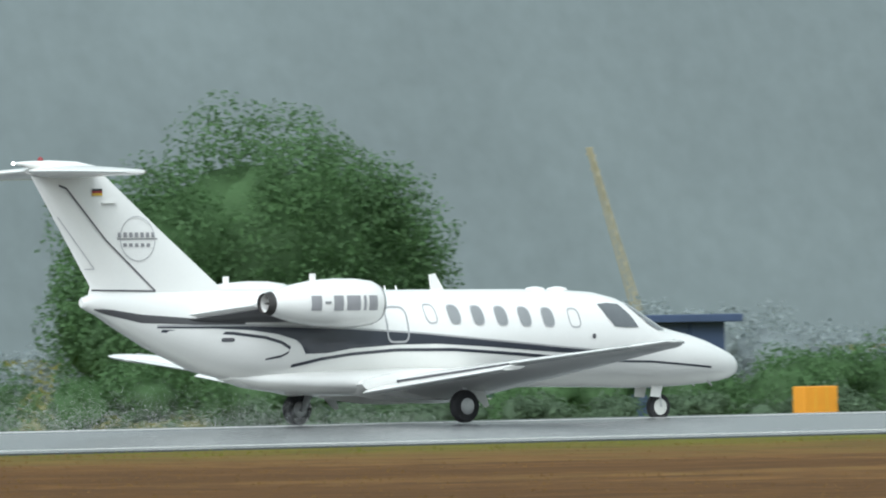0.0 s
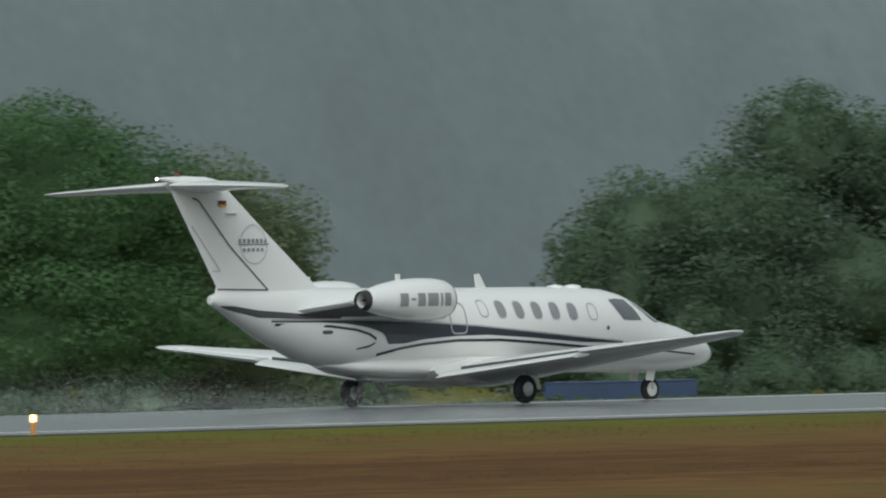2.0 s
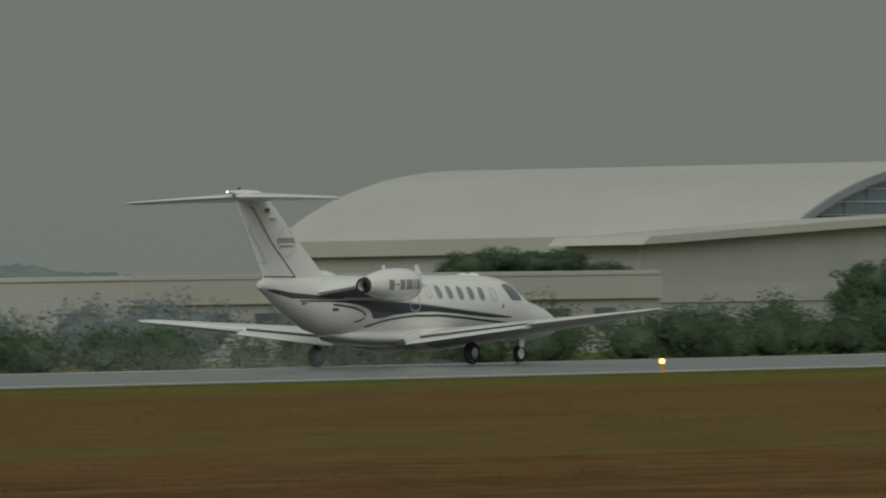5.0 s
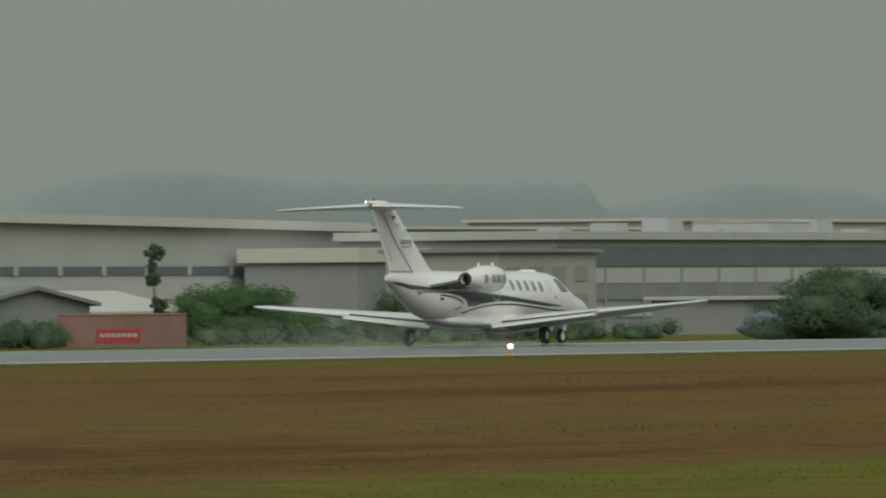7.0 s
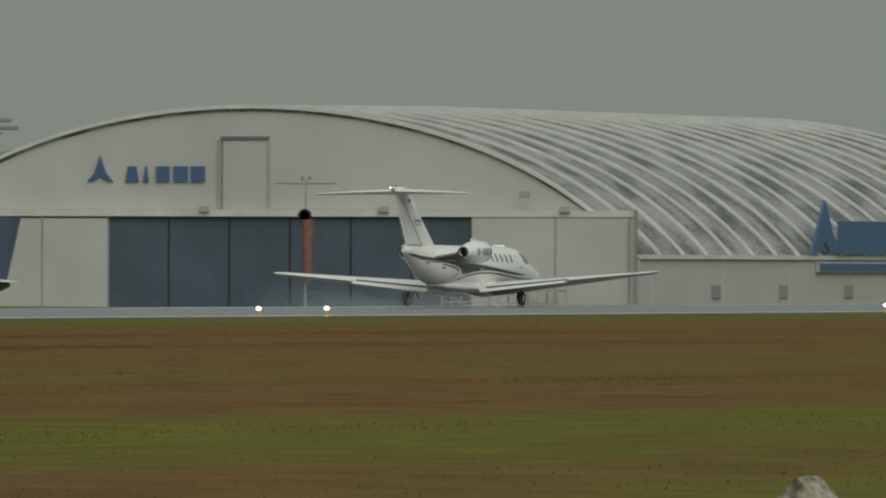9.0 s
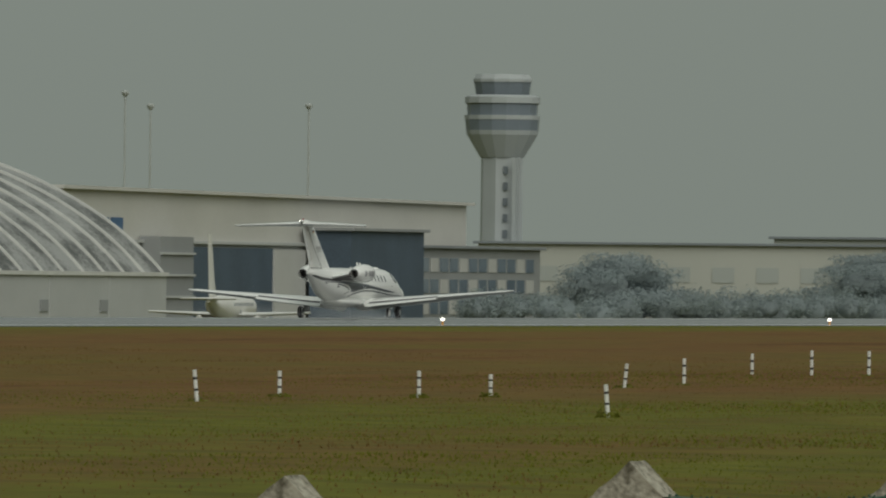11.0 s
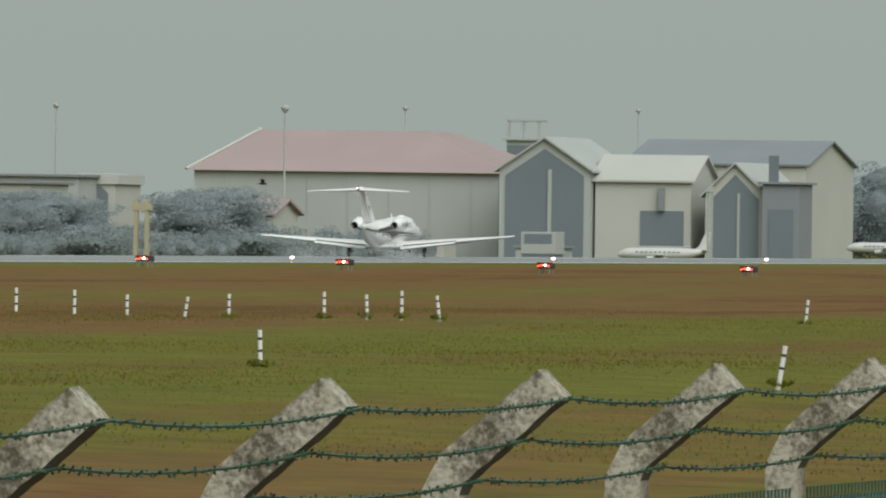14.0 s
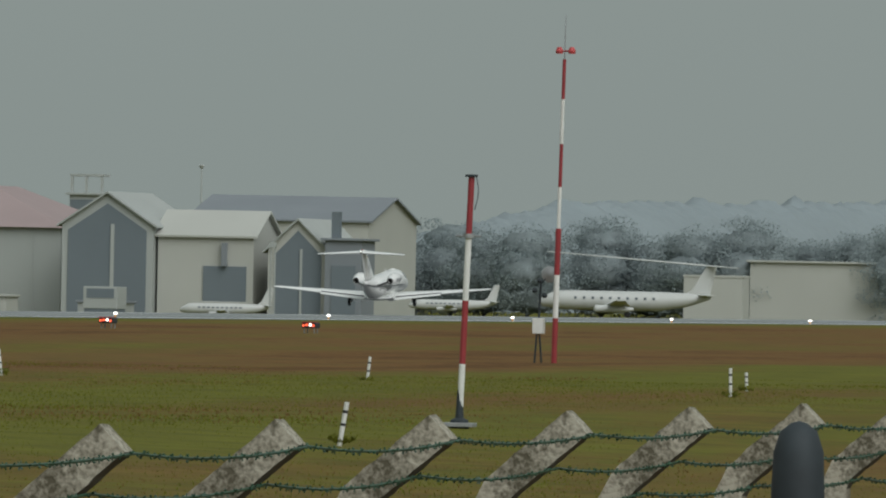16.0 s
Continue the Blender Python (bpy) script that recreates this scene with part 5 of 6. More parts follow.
# control tower
M["tower_pale"], M["tower_glass"] = mat("tower_concrete", (0.36, 0.385, 0.385), 0.8, 0, 0.06, 0.2), mat("tower_glazing", (0.17, 0.20, 0.23), 0.3, 0, 0.1, 0.3)
ct = thing("control_tower", "tall pale control tower with a banded glass cab", "tower", at=(1590.5, 470, FAR))
part("shaft", turned([(0, 2.95), (20.5, 2.85), (21.5, 2.85)], "z", 8), "tower_pale", ct, "pale ribbed shaft")
for sx in (-1, 1):
    part("shaft_rib", box(-2.4 + sx * 0.9, -1.9 + sx * 0.9, -2.9, -2.4, 0, 21), "tower_pale", ct)
for k in range(9):
    part("stair_window", box(-2.75, -2.6, -1.6, -1.0, 2 + 2.1 * k, 3.0 + 2.1 * k), "shadowed", ct)
part("cab_underside", turned([(21.0, 2.9), (24.0, 4.7), (24.6, 4.85)], "z", 16), "tower_pale", ct)
part("cab_glass", turned([(24.6, 4.8), (26.0, 4.95), (26.0, 4.6), (28.0, 4.75), (28.2, 4.9)], "z", 16), "tower_glass", ct, "dark cab windows")
part("cab_band", turned([(26.0, 5.0), (26.6, 5.05), (26.6, 4.6), (26.0, 4.6)], "z", 16), "tower_pale", ct)
part("cab_band", turned([(28.2, 5.0), (29.0, 5.0), (29.3, 4.2), (28.2, 4.2)], "z", 16), "tower_pale", ct)
part("upper_cab", turned([(29.2, 3.6), (31.0, 3.9), (31.0, 3.4)], "z", 12), "tower_glass", ct)
part("roof", turned([(31.0, 4.0), (31.4, 4.0), (32.0, 3.6), (32.1, 0.1)], "z", 12), "tower_pale", ct)

# floodlight masts
def flood_mast(x, y, top):
    f = thing("floodlight_mast", "tall thin apron floodlight mast in the mist", "lamp post", "apron floodlights", (x, y, FAR))
    part("pole", rod((0, 0, 0), (0, 0, top - FAR), 0.2, 0.13, 8), "far_wall", f)
    part("lamp_head", turned([(-0.5, 0.25), (0.0, 0.6), (0.3, 0.6), (0.5, 0.25)], "z", 8, (0, 0, top - FAR)), "far_wall", f)


for x, top in ((1759, 28), (1826, 30.4), (1838.6, 28.6), (1920.6, 30), (2303, 24.4), (2598, 27.6), (2838, 30)):
    flood_mast(x, 600, top)
flood_mast(1742, 420, 18.8)


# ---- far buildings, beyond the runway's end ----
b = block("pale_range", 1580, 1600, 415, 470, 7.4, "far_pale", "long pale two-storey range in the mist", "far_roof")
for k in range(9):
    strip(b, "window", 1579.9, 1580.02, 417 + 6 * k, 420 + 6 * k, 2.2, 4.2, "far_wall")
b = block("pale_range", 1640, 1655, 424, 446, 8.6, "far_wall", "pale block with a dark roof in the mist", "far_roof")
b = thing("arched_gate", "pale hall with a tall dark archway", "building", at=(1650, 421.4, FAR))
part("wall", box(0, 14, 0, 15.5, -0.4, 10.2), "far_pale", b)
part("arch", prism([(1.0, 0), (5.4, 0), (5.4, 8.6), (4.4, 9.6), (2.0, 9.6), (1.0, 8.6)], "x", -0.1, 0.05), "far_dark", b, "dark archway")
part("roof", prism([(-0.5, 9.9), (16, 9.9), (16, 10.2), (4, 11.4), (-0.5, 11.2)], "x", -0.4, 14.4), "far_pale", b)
b = gable_house("red_roofed_house", 1640, 1655, 397, 407, 3.6, 5.4, "far_pale", "far_red", "low house with a haze-paled red roof", "y")
b = thing("yellow_gantry", "small yellow gantry post by the apron", "gantry", at=(1500, 379, FAR))
for y in (0, 1.4):
    part("post", box(-0.3, 0.3, y - 0.25, y + 0.25, -0.2, 7.6), "crane", b)
part("beam", box(-0.4, 0.4, -0.6, 2.0, 6.2, 7.0), "crane", b)

red = thing("red_roofed_hangar", "large misty hangar with a haze-paled red hipped roof", "hangar", at=(1800, 401.5, FAR))
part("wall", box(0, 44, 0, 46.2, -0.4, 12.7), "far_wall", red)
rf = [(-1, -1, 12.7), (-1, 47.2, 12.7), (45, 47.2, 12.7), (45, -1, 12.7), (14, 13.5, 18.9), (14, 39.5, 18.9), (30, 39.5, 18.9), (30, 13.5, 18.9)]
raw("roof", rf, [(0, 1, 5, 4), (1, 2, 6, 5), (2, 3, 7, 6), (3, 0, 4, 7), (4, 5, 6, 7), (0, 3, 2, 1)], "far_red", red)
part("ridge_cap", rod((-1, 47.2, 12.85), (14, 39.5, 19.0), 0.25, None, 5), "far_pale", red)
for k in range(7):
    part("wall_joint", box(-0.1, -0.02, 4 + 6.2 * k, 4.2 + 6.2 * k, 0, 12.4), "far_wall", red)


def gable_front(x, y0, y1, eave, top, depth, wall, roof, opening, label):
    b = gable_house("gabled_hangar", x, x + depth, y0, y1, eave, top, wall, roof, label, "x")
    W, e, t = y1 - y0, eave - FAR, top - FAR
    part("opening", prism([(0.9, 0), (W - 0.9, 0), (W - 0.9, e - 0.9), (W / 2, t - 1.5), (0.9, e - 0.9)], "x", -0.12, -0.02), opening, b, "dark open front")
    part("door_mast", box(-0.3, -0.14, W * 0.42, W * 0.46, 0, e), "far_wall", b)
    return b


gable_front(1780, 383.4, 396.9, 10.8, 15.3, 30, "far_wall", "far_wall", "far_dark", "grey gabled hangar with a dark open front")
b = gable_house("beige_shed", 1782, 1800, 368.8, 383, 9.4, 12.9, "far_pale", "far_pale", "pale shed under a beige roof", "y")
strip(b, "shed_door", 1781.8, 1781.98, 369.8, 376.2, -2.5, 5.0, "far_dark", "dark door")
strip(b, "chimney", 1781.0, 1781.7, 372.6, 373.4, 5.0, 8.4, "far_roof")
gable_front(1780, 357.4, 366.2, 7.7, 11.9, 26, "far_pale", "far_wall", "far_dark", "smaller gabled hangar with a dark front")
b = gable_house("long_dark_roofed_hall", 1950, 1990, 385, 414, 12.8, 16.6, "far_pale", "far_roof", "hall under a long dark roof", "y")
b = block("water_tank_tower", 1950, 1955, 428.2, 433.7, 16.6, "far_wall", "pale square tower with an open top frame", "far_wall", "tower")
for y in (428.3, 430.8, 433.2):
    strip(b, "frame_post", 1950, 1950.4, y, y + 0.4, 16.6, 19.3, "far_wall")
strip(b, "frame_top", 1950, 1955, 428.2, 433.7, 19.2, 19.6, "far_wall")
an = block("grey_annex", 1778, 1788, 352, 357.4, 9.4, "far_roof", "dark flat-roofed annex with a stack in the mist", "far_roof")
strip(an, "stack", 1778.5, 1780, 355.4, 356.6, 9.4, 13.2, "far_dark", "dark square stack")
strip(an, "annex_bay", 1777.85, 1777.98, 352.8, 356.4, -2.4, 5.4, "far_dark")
tr = thing("service_truck", "pale high-sided service truck on the far apron", "truck", at=(1700, 371.0, -2.5))
part("cargo_box", box(0, 6, 0, 4.9, 1.1, 4.2, 0.1), "far_wall", tr, "pale cargo box")
part("skirt", box(0.1, 5.9, 0.15, 4.75, 0.5, 1.1, 0.05), "far_dark", tr)
part("windscreen", box(-0.06, -0.01, 0.5, 4.4, 2.6, 3.9), "far_dark", tr, "dark windscreen")
for y in (0.7, 4.2):
    part("wheel", turned([(-0.2, 0.5), (0.2, 0.5)], "y", 14, (1.0, y, 0.5)), "rubber", tr)
lp = thing("lattice_pole", "slim grey lattice pole between far hangars", "mast", at=(1720, 353.2, -2.5))
bm = bmesh.new()
for q in range(4):
    rod((0.3 * (-1) ** q, 0.3 * (-1) ** (q // 2), 0), (0.3 * (-1) ** q, 0.3 * (-1) ** (q // 2), 10.2), 0.07, None, 5, bm)
for q in range(11):
    rod((-0.3, -0.3, 0.9 * q), (-0.3, 0.3, 0.9 * q + 0.9), 0.05, None, 4, bm)
part("lattice", bm, "far_wall", lp)
part("head", box(-0.4, 0.4, -0.5, 0.5, 10.1, 10.9, 0.05), "far_wall", lp)
strip(b, "band", 1949.9, 1949.98, 428.3, 433.6, 14.0, 15.5, "far_dark")
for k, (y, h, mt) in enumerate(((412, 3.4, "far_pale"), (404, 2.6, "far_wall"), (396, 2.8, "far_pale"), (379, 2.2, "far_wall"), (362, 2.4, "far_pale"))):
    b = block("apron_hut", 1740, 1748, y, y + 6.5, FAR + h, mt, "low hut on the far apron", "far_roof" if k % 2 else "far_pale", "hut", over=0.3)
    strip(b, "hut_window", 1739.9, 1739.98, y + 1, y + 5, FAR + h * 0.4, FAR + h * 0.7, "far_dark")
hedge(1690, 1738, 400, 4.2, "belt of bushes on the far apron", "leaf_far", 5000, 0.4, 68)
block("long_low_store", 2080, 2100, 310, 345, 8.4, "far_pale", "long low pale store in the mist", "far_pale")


# ---- parked aircraft ----
def simple_plane(name, label, at, turn, length, r, fin_h, span, livery, ttail=False, high=False, props=True, tail_mat="plane_white", body="plane_white"):
    """A parked aircraft: hull, wing, fin, tailplane, engines, wheels. Its nose points along its own +x."""
    p = thing(name, label, "airplane", at=at)
    p.rotation_euler = (0, 0, radians(turn))
    L, z = length, r * 1.7
    hull = [(L * 0.5, 0.02, z - r * 0.3), (L * 0.47, r * 0.5, z - r * 0.2), (L * 0.40, r * 0.9, z), (L * 0.33, r, z), (-L * 0.2, r, z), (-L * 0.36, r * 0.72, z + r * 0.2), (-L * 0.48, r * 0.25, z + r * 0.45), (-L * 0.5, r * 0.1, z + r * 0.5)]
    part("fuselage", loft([[(x, q * math.cos(a), zz + q * math.sin(a)) for a in [2 * math.pi * i / 18 for i in range(18)]] for x, q, zz in hull]), livery, p, "", True)
    part("fin", loft([[(x, y, zz) for x, y in foil(l, t, 0, th, 6)] for zz, l, t, th in ((z + r * 0.6, -L * 0.33, -L * 0.49, 0.3), (z + fin_h * 0.35, -L * 0.39, -L * 0.50, 0.26), (z + fin_h, -L * 0.47, -L * 0.53, 0.18))]), tail_mat, p, "swept tail fin", True)
    wz = z + r * 0.9 if high else z - r * 0.6
    for s in (-1, 1):
        part("wing", loft([[(x, s * y, zz) for x, zz in foil(l, t, wz + 0.04 * y * (0.3 if high else 1), th, 6)] for y, l, t, th in ((0, L * 0.12, -L * 0.04, 0.4), (span / 2, L * 0.03, -L * 0.02, 0.15))]), body, p, "", True)
        tz = z + (fin_h if ttail else r * 0.7)
        part("tailplane", loft([[(x, s * y, zz) for x, zz in foil(l, t, tz, th, 6)] for y, l, t, th in ((0, -L * 0.42, -L * 0.51, 0.22), (span * 0.17, -L * 0.47, -L * 0.52, 0.1))]), body, p, "", True)
        ey = span * 0.18
        part("engine", turned([(L * 0.17, 0.12), (L * 0.16, r * 0.38), (L * 0.02, r * 0.42), (-L * 0.06, r * 0.15)], "x", 12, (0, s * ey, wz + (0 if high else -r * 0.25))), body, p, "", True)
        part("wheel", turned([(-0.15, 0.4), (0.15, 0.4)], "y", 14, (-L * 0.02, s * r * 1.2, 0.4)), "rubber", p)
        part("gear_leg", rod((-L * 0.02, s * r * 1.2, 0.4), (-L * 0.02, s * r * 0.9, z), 0.1, None, 6), "galv", p)
    part("nose_wheel", turned([(-0.12, 0.3), (0.12, 0.3)], "y", 12, (L * 0.38, 0, 0.3)), "rubber", p)
    part("nose_leg", rod((L * 0.38, 0, 0.3), (L * 0.38, 0, z), 0.08, None, 6), "galv", p)
    for k in range(10):
        for s in (-1, 1):
            x = L * (0.28 - 0.05 * k)
            part("window", box(x - 0.18, x + 0.18, s * (r * 0.985) - 0.03, s * (r * 0.985) + 0.03, z + r * 0.12, z + r * 0.38), "shadowed", p)
    return p


simple_plane("parked_airliner", "parked airliner with a navy tail beside the hangar", (891.3, 392.8, -3.3), 114, 28, 1.45, 6.0, 26, "bluegrey", tail_mat="navy")
simple_plane("parked_propeller_plane", "white propeller plane parked before a hangar, tail on", (1172.6, 374.3, -3.0), 10, 30, 1.25, 7.2, 16, "plane_white", ttail=False, high=False)
commuter = simple_plane("parked_commuter_plane", "white commuter plane with a T-tail parked on the far apron", (1700, 299.5, -1.1), 99, 24, 1.35, 5.0, 44, "far_plane", ttail=False, tail_mat="far_plane", body="far_plane")

for name_, tip in (("tailplane", (10.6, -4.0, 8.9)), ("tailplane", (-15.6, 4.0, 7.1))):
    root = (-11.5, 0, 7.35)
    bm = loft([[(root[0] + c * 1.6 - 0.8, root[1], root[2] + z) for c, z in ((0, 0), (0.5, 0.13), (1, 0), (0.5, -0.1))], [(tip[0] + c * 0.7 - 0.3, tip[1], tip[2] + z) for c, z in ((0, 0), (0.5, 0.06), (1, 0), (0.5, -0.05))]])
    part(name_, bm, "far_plane", commuter, "long slender tailplane")
simple_plane("parked_light_plane", "small white plane parked on the far apron", (1660, 316, -1.0), 99, 12, 0.7, 2.8, 22, "far_plane", ttail=False, tail_mat="far_plane", body="far_plane")
block("white_ground_box", 1760, 1766, 293, 301.5, 5.1, "far_pale", "white ground equipment shelter on the far apron", "far_pale", "shelter", over=0.1)
simple_plane("parked_light_plane", "small white plane parked among far hangars", (1735, 363, -2.5), 99, 13, 0.8, 3.2, 18, "far_plane", ttail=False, tail_mat="far_plane", body="far_plane")


M["tuft_green"] = leaf_mat("green_grass_blades", (0.165, 0.175, 0.022), 0.2)
M["tuft_dry"] = leaf_mat("dry_grass_blades", (0.20, 0.125, 0.045), 0.2)


# ---- airfield furniture ----
def crate(x0, x1, y0, z0, z1, label):
    c = thing("orange_cabinet", label, "cabinet", at=(x0, y0, ground_z(y0)))
    g = ground_z(y0)
    part("body", box(0, x1 - x0, 0, (x1 - x0) * 0.45, z0 - g, z1 - g, 0.03), "orange", c)
    part("plinth", box(0.1, x1 - x0 - 0.1, 0.1, (x1 - x0) * 0.45 - 0.1, -0.3, z0 - g), "galv", c)
    for k in (0.33, 0.66):
        part("panel_joint", box((x1 - x0) * k - 0.01, (x1 - x0) * k + 0.01, -0.008, 0.002, z0 - g + 0.05, z1 - g - 0.05), "gold", c)


crate(215.6, 216.75, 260, -0.88, -0.07, "bright orange equipment cabinet beside the runway")
crate(773.7, 775.6, 330, -1.63, -0.62, "orange ground equipment box before the hangar")


def edge_light(x, y, lamp="lamp", r=0.13):
    e = thing("runway_light", "small lit runway edge light on a short stem", "lamp", "runway edge lights", (x, y, interp(y, [(149, -0.08), (153, -0.06)])))
    part("stem", rod((0, 0, -0.05), (0, 0, 0.22), 0.04, None, 8), "orange", e)
    part("lamp_globe", turned([(0.2, 0.05), (0.22, r), (0.28, r), (0.32, 0.04)], "z", 12), lamp, e)


for x in (68, 130.1, 147.5, 192, 194.8, 251.7, 313, 375.1, 381.1, 437.4, 499.8, 562.3, 624.9, 687.8, 748.7, 810.3, 871.9, 933.7, 996):
    edge_light(x, 150.2, "lamp" if x < 260 else "lampw", 0.034 + x * 0.0001)


def papi(y):
    p = thing("approach_light_box", "low dark red light box with red and white lamps", "lamp", "row of approach light boxes", (532, y, ground_z(y)))
    part("housing", box(-0.5, 0.6, -0.30, 0.30, 0.26, 0.50, 0.05), "dark", p)
    part("cowl", box(-0.62, 0.2, -0.29, 0.29, 0.49, 0.53, 0.015), "red", p)
    for s in (-1, 1):
        part("lamp", turned([(-0.56, 0.05), (-0.50, 0.055)], "x", 12, (0, 0.08 * s, 0.40)), "lampr" if s > 0 else "lampw", p)
        part("lamp_red", turned([(-0.58, 0.045), (-0.50, 0.05)], "x", 10, (0, 0.22 * s, 0.37)), "lampr", p)
        part("leg", rod((-0.3, 0.22 * s, -0.1), (-0.3, 0.22 * s, 0.3), 0.03, None, 6), "galv", p)
        part("leg", rod((0.4, 0.22 * s, -0.1), (0.4, 0.22 * s, 0.3), 0.03, None, 6), "galv", p)


for y in (134.5, 125.5, 116.5, 107.5):
    papi(y)


def stake(x, y, h, lean=0.0, z=None):
    z = ground_z(y) if z is None else z
    s = thing("marker_stake", "white marker stake with black bands in the grass", "stake", "marker stakes", (x, y, z))
    s.rotation_euler = (0, 0, 0)
    top = Vector((0, lean * h, h))
    for i, (a, b, mt) in enumerate(((-0.15, 0.38, "wpaint"), (0.38, 0.45, "black"), (0.45, 0.71, "wpaint"), (0.71, 0.79, "black"), (0.79, 1.0, "wpaint"))):
        part("band" if mt == "black" else "stake_length", rod(top * a, top * b, 0.035 if mt == "wpaint" else 0.037, None, 8), mt, s)
    tuft = leaf_mesh("grass_tuft", [(0, 0, 0.03, 0.16, 0.2, 0.06)], 60, 0.05, int(x * 7 + y), "tuft_green", s)
    tagged(tuft, kind="stuff")


for y, h, ln, z in ((74.45, 0.66, 0, -0.5), (73.06, 0.70, 0, -0.45), (71.73, 0.62, 0, -0.37), (70.38, 0.63, 0, -0.41), (69.16, 0.52, 0, -0.39), (67.84, 0.51, -0.17, -0.41), (66.81, 0.51, 0, -0.33),
                    (64.62, 0.55, 0, -0.29), (63.63, 0.49, 0.05, -0.28), (62.84, 0.58, 0, -0.27), (61.98, 0.50, 0.12, -0.29)):
    stake(272, y, h, ln, z)
stake(186.5, 45.3, 0.55, 0.03, -0.45)
stake(201.9, 65.0, 0.58, 0.1, -0.42)
stake(211.3, 66.5, 0.49, 0, -0.4)
stake(214.2, 64.8, 0.50, 0, -0.4)
stake(217.7, 64.5, 0.43, 0, -0.4)
stake(193.3, 55.3, 0.53, 0.08, -0.46)
stake(241.3, 68.7, 0.52, -0.1, -0.42)
stake(247.9, 69.3, 0.60, 0, -0.42)
stake(287.4, 56.7, 0.57, -0.1, -0.42)
stake(173.0, 34.5, 0.54, -0.16, -0.44)
stake(267.8, 44.8, 0.59, 0.02, -0.42)
stake(285.6, 47.4, 0.40, 0.04, -0.42)

# red and white masts
m1 = thing("short_mast", "red and white banded tubular mast on a dark foot", "mast", at=(201.6, 38.22, -0.47))
lean = lambda z, k=0.03: (0, -k * z, z)
for a, b, mt in ((0.22, 0.98, "wpaint"), (0.98, 2.02, "red"), (2.02, 3.06, "wpaint"), (3.06, 4.06, "red")):
    part("mast_length", rod(lean(a), lean(b), 0.052, None, 12), mt, m1)
part("foot", turned([(-0.1, 0.16), (0.06, 0.15), (0.1, 0.07), (0.55, 0.045)], "z", 12), "dark", m1, "dark tapered foot", True)
part("base_plate", box(-0.25, 0.25, -0.25, 0.25, -0.05, 0.02, 0.01), "galv", m1)
part("collar", turned([(3.05, 0.09), (3.12, 0.09)], "z", 12, (0, -0.093, 0)), "galv", m1)
part("cross_arm", rod((0, -0.30, 3.08), (0, 0.12, 3.08), 0.018, None, 6), "galv", m1)
part("cap", box(-0.09, 0.09, -0.21, -0.03, 4.05, 4.09, 0.005), "dark", m1)
bm = bmesh.new()
for k in range(6):
    rod((0, -0.20 - 0.04 * math.sin(k * 0.6), 4.05 - 0.09 * k), (0, -0.20 - 0.04 * math.sin((k + 1) * 0.6), 3.96 - 0.09 * k), 0.008, None, 5, bm)
part("loose_cable", bm, "dark", m1)
m2 = thing("wind_mast", "tall thin red and white banded mast with wind sensors", "mast", at=(370.9, 67.46, -0.46))
for a, b, mt in ((0, 1.45, "red"), (1.45, 2.75, "wpaint"), (2.75, 4.15, "red"), (4.15, 5.4, "wpaint"), (5.4, 6.7, "red"), (6.7, 8.05, "wpaint"), (8.05, 9.25, "red")):
    part("mast_length", rod(lean(a, 0.015), lean(b, 0.015), 0.085 if a < 4 else 0.055, None, 10), mt, m2)
part("tip_rod", rod(lean(9.25, 0.015), lean(10.6, 0.015), 0.02, 0.008, 6), "galv", m2)
part("sensor_arm", rod((0, -0.36, 9.5), (0, 0.08, 9.5), 0.025, None, 6), "red", m2)
for y in (-0.36, 0.02):
    part("wind_cup", turned([(9.42, 0.10), (9.5, 0.12), (9.62, 0.06)], "z", 10, (0, y, 0)), "signred", m2)
bx = thing("weather_station", "small white weather station box on a thin frame", "weather station", at=(371.2, 68.0, -0.44))
part("box", box(-0.15, 0.15, -0.17, 0.17, 0.95, 1.42, 0.02), "wpaint", bx)
part("legs", rod((0, 0.12, -0.1), (0, 0.05, 1.0), 0.03, None, 6, rod((0, -0.12, -0.1), (0, -0.02, 1.0), 0.03, None, 6)), "dark", bx)
part("stem", rod((0, 0, 1.4), (0, -0.05, 2.6), 0.035, None, 6), "dark", bx)
for y, z in ((-0.16, 2.1), (0.14, 2.25), (0.0, 2.55)):
    part("sensor", turned([(-0.07, 0.05), (0.0, 0.09), (0.08, 0.05)], "z", 10, (0, y, z)), "dark", bx)
part("dish", turned([(-0.05, 0.05), (0.0, 0.24), (0.03, 0.25)], "x", 16, (0, -0.30, 2.75)), "galv", bx)
part("dish_arm", rod((0, -0.05, 2.45), (0, -0.30, 2.75), 0.02, None, 6), "dark", bx)

# ---- the fence before the camera ----
FY = 7.36


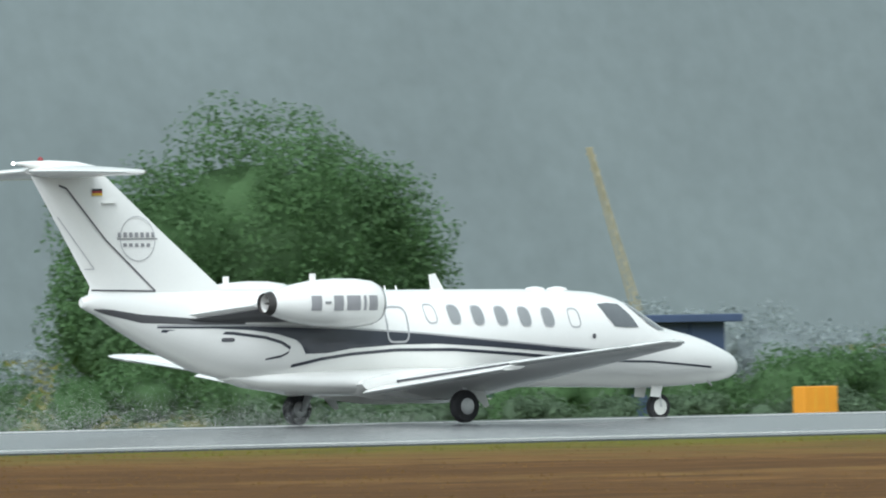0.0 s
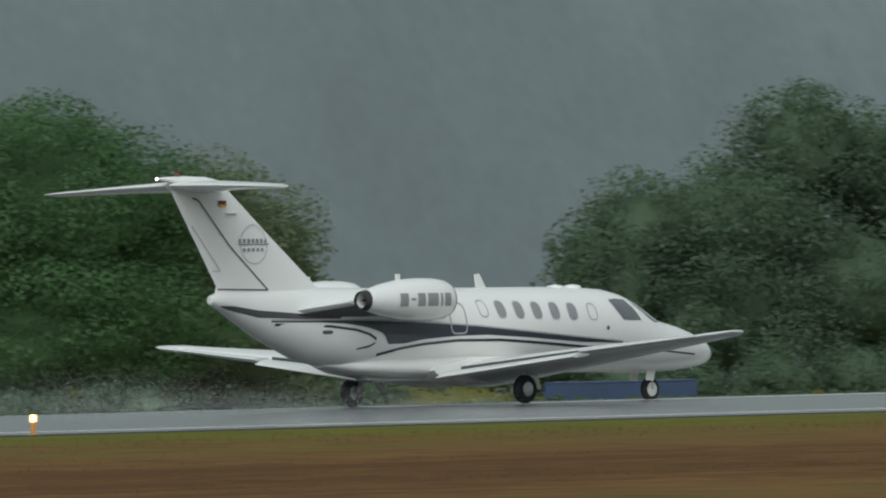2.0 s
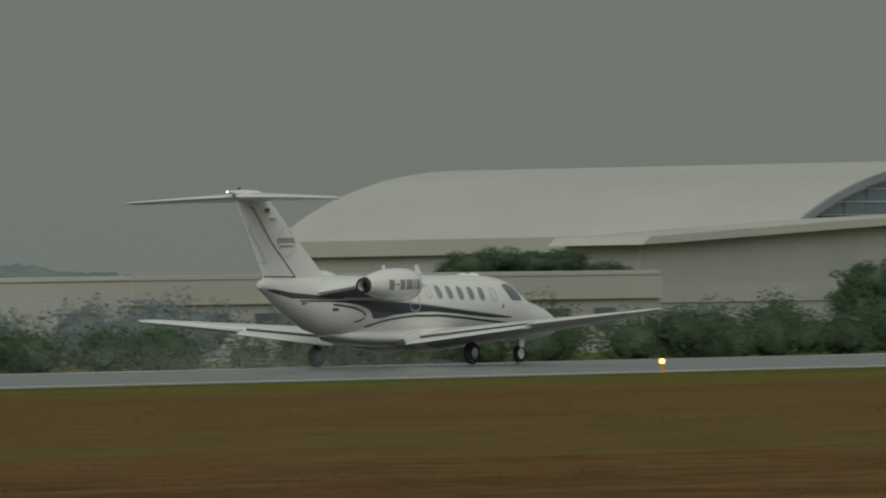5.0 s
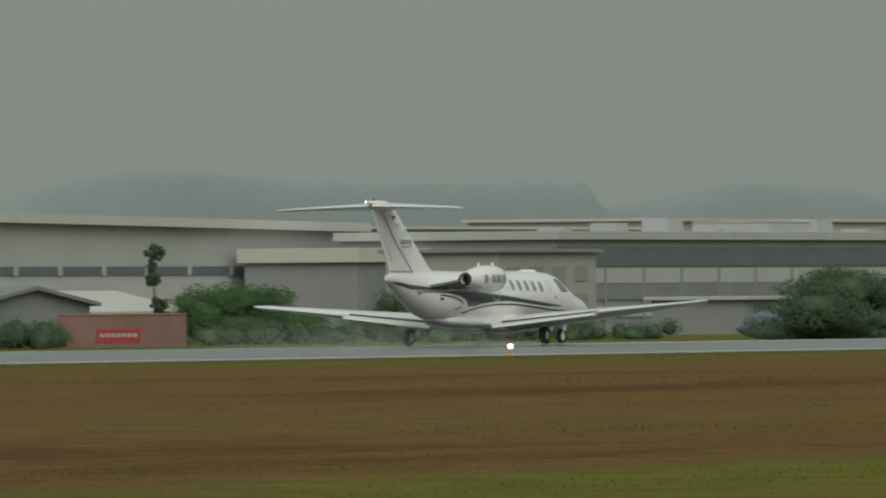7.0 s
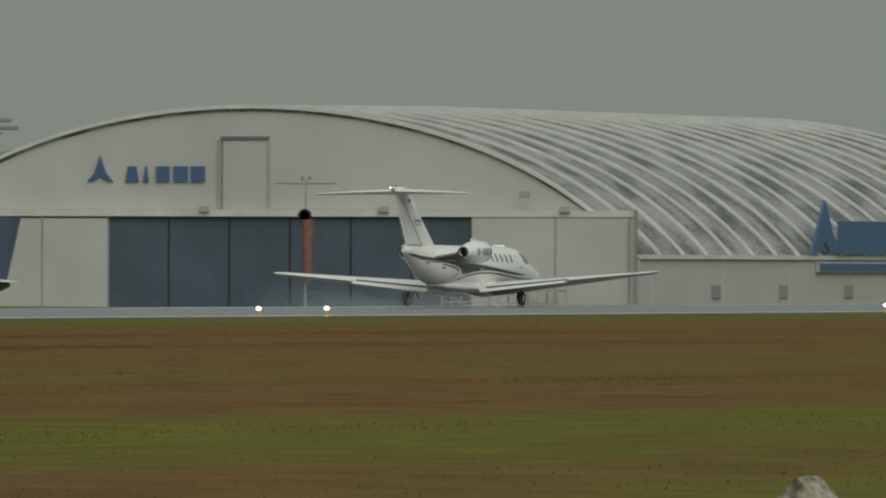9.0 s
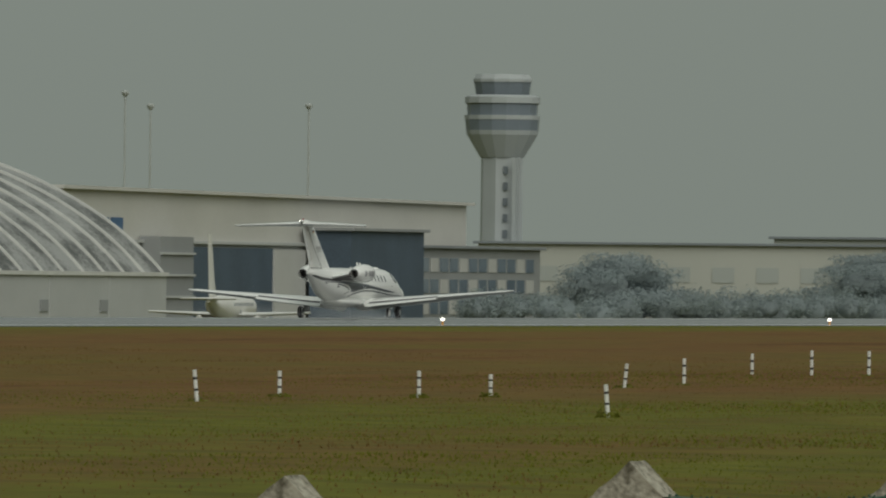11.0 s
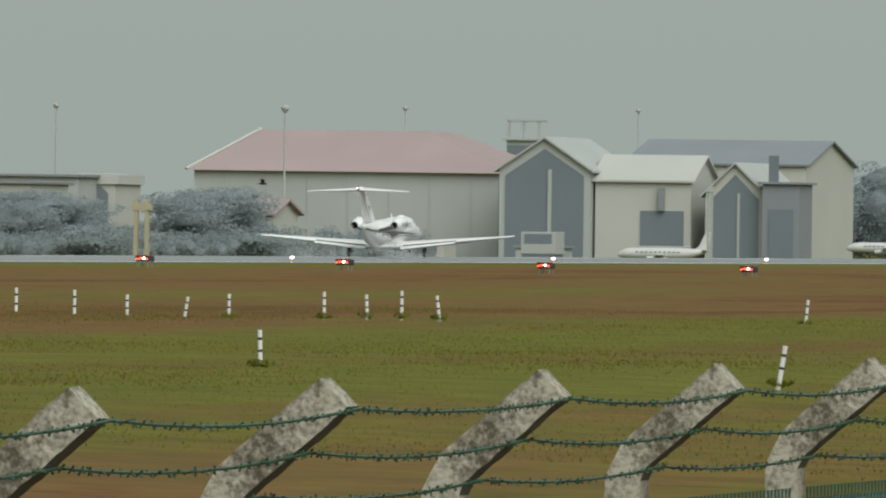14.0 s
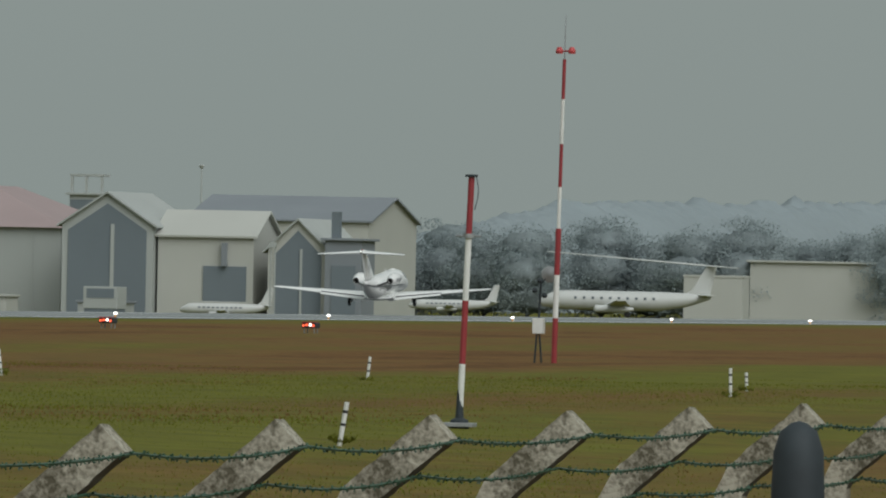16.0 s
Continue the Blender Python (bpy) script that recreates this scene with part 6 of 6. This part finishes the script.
def fence_post(x, seed):
    """A concrete post: upright, then an arm that leans out at the top."""
    rng = random.Random(seed)
    p = thing("fence_post", "weathered concrete fence post with a leaning top arm", "fence post", "airfield fence posts", (x, FY, -1.0))
    w = 0.06
    bm = bmesh.new()
    def ring(y, z, ny, nz, s=1.0):
        return [(-w * s, y - ny * 0.05 * s, z - nz * 0.05 * s), (w * s, y - ny * 0.05 * s, z - nz * 0.05 * s), (w * s, y + ny * 0.05 * s, z + nz * 0.05 * s), (-w * s, y + ny * 0.05 * s, z + nz * 0.05 * s)]
    rings = [ring(0, -0.3, 1, 0), ring(0, 1.0, 1, 0), ring(0, 1.96, 1, 0.1)]
    for k in range(9):
        f = k / 8
        rings.append(ring(-0.035 - 0.26 * f + rng.uniform(-1, 1) * 0.002, 2.03 + 0.225 * f, 0.70, 0.72, 1 + rng.uniform(-1, 1) * 0.03))
    loft(rings, True, bm)
    bmesh.ops.subdivide_edges(bm, edges=bm.edges[:], cuts=1, use_grid_fill=True)
    for v in bm.verts:
        v.co += Vector((rng.uniform(-1, 1), rng.uniform(-1, 1), rng.uniform(-1, 1))) * 0.0016
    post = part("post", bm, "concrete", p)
    # the arm's underside is coloured dark: its shade and algal growth together
    post.data.materials.append(M["shaded_algae"])
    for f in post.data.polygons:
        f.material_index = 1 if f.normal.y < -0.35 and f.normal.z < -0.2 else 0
    return p


POSTS = [8.4 + 2.375 * k for k in range(7)] + [25.05, 27.46, 29.91, 32.40, 34.72, 37.02, 39.34, 41.65, 44.05] + [46.42 + 2.36 * k for k in range(8)]
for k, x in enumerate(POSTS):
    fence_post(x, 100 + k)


def barbed(y, z, n):
    """A twisted strand with barbs."""
    rng = random.Random(n)
    bm = bmesh.new()
    for a, b in zip(POSTS, POSTS[1:]):
        sag = 0.018 + 0.01 * rng.random()
        for k in range(6):
            f, g = k / 6, (k + 1) / 6
            rod((a + (b - a) * f, y, z - sag * 4 * f * (1 - f)), (a + (b - a) * g, y, z - sag * 4 * g * (1 - g)), 0.0045, None, 5, bm)
        m = int((b - a) / 0.09)
        for k in range(m):
            f = (k + rng.random() * 0.3) / m
            c = Vector((a + (b - a) * f, y, z - sag * 4 * f * (1 - f)))
            for _ in range(2):
                d = Vector((rng.uniform(-0.6, 0.6), rng.uniform(-1, 1), rng.uniform(-1, 1))).normalized() * 0.0125
                rod(c - d, c + d, 0.0032, 0.002, 4, bm)
    return bm


for n, (y, z) in enumerate(((7.015, 1.215), (7.135, 1.105), (7.255, 0.995))):
    o = part("barbed_wire", barbed(y, z, 7 + n), "wire")
    tagged(o, "strand of green-coated barbed wire strung between concrete posts", "wire", "barbed wire strands")


def chain_mesh():
    """Chain-link between the posts: zigzag wires with hooked tops."""
    bm = bmesh.new()
    vs, fs = [], []
    def seg(p, q, r):
        p, q = Vector(p), Vector(q)
        a = (q - p).normalized()
        u = a.cross(Vector((0, 1, 0.3))).normalized() * r
        v = a.cross(u).normalized() * r
        i = len(vs)
        for c in (p, q):
            for k in range(3):
                t = 2 * math.pi * k / 3
                vs.append(tuple(c + u * math.cos(t) + v * math.sin(t)))
        fs.extend([(i + k, i + (k + 1) % 3, i + 3 + (k + 1) % 3, i + 3 + k) for k in range(3)])
    x0, x1, top, step = 20.0, 62.0, 0.86, 0.055
    n = int((x1 - x0) / step)
    for k in range(n):
        x = x0 + k * step
        for s in (-1, 1):
            for j in range(12):
                z = top - j * step
                seg((x + (0 if j % 2 == 0 else s * step / 2), 7.33 + 0.003 * s, z), (x + (s * step / 2 if j % 2 == 0 else 0), 7.33 + 0.003 * s, z - step), 0.0032)
            seg((x, 7.33, top), (x + s * 0.01, 7.33, top + 0.035), 0.003)
    o = raw("chain_link", vs, fs, "mesh")
    tagged(o, "green chain-link netting with spiked top edge", "fence mesh", kind="stuff")
    part("tension_wire", rod((20, 7.335, 0.845), (62, 7.335, 0.845), 0.004, None, 6), "mesh", o)


chain_mesh()
cap = thing("rounded_post_cap", "dark rounded rubber post close to the camera", "post", at=(11.85, 1.915, -1.0))
part("cap", turned([(-0.3, 0.026), (2.47, 0.026), (2.51, 0.0245), (2.53, 0.018), (2.538, 0.008), (2.54, 0.001)], "z", 20), "dark", cap, "", True)


# ---- standing grass ----
def tufts(name, n, x0, x1, y0, y1, h, seed, material):
    rng = np.random.default_rng(seed)
    x, y = x0 + (x1 - x0) * rng.random(n), y0 + (y1 - y0) * rng.random(n)
    keep = np.array([noise.noise((a * 0.03, b * 0.07, seed)) > -0.15 for a, b in zip(x, y)])
    x, y = x[keep], y[keep]
    n = len(x)
    z = np.array([ground_z(b) + 0.10 * noise.noise((a * 0.02, b * 0.05, 3.1)) for a, b in zip(x, y)]) - 0.02
    a = rng.random(n) * math.pi
    w, hh = 0.006 + 0.016 * rng.random(n), h * (0.4 + rng.random(n))
    lx, ly = np.cos(a) * w, np.sin(a) * w
    tx, ty = rng.normal(size=n) * 0.015, rng.normal(size=n) * 0.015
    v = np.stack([np.stack([x - lx, y - ly, z], 1), np.stack([x + lx, y + ly, z], 1), np.stack([x + tx, y + ty, z + hh], 1)], 1).reshape(-1, 3)
    o = raw(name, v.tolist(), np.arange(n * 3).reshape(-1, 3).tolist(), material)
    tagged(o, "short tufts of airfield grass", "grass", kind="stuff")


tufts("grass_tufts", 240000, 95, 330, 22, 78, 0.045, 5, "tuft_green")
tufts("dry_grass_tufts", 200000, 65, 330, 22, 147, 0.045, 6, "tuft_dry")
tufts("verge_grass_tufts", 16000, 90, 700, 142, 148.4, 0.06, 7, "tuft_green")


# ---- birds, spray ----
def bird(label, k):
    b = thing("bird", label, "bird")
    part("body", turned([(-0.16 * k, 0.01 * k), (-0.08 * k, 0.05 * k), (0.06 * k, 0.055 * k), (0.13 * k, 0.03 * k), (0.17 * k, 0.005 * k)], "x", 10), "black", b, "", True)
    for s in (-1, 1):
        part("wing", loft([[(k * x, k * s * y, k * z) for x, z in ((0.08 - 0.1 * y, 0.02 + 0.5 * y), (-0.06 - 0.1 * y, 0.02 + 0.5 * y), (-0.06 - 0.1 * y, 0.008 + 0.5 * y))] for y in (0.03, 0.18, 0.30)]), "black", b)
    part("tail", prism([(-0.14 * k, -0.03 * k), (-0.26 * k, -0.06 * k), (-0.26 * k, 0.06 * k), (-0.14 * k, 0.03 * k)], "z", -0.005 * k, 0.005 * k), "black", b)
    return b


crow, swift = bird("small dark bird flying over the airfield", 0.5), bird("small dark bird crossing before the hangar", 0.7)


def spray():
    """Fine drops thrown up behind the wheels."""
    rng = np.random.default_rng(9)
    n = 26000
    u = rng.random(n) ** 0.7
    lane = rng.choice([-2.4, 2.4], n)
    x = -0.3 - 13 * u
    y = lane + rng.normal(size=n) * (0.25 + 0.9 * u)
    z = 0.02 + abs(rng.normal(size=n)) * (0.10 + 0.42 * u)
    s = 0.002 + 0.004 * rng.random(n)
    c = np.stack([x, y, z], 1)
    t = np.array([(1, 0, -0.5), (-0.5, 0.87, -0.5), (-0.5, -0.87, -0.5), (0, 0, 1)])
    v = (c[:, None, :] + t[None] * s[:, None, None]).reshape(-1, 3)
    k = np.arange(n)[:, None] * 4
    f = np.concatenate([k + np.array(a) for a in ((0, 1, 3), (1, 2, 3), (2, 0, 3), (0, 2, 1))])
    M["drop"] = mat("water_drops", (0.80, 0.82, 0.82), 0.3, 0, 0.02)
    o = raw("water_spray", v.tolist(), f.tolist(), "drop")
    return tagged(o, "fine water spray thrown up behind the wheels", "spray", kind="stuff")


mist = spray()


def motions():
    walk(jet, [(t, pose(x, RY, z, -0.35, -a, 0)) for t, x, z, a in JET])
    # the spray keeps to the wet runway and falls behind as the wheels leave it
    walk(mist, [(t, pose(x, RY, 0)) for t, x, z, a in JET if t <= 14] + [(14.5, pose(779, RY, -0.1)), (15, pose(806, RY, -0.5)), (15.5, pose(828, RY, -1.2)), (16, pose(842, RY, -2.0))])
    walk(crow, [(t, pose(x, y, z, 0, 0, r)) for t, x, y, z, r in CROW])
    walk(swift, [(t, pose(x, y, z, 0, 0, r)) for t, x, y, z, r in SWIFT])


motions()
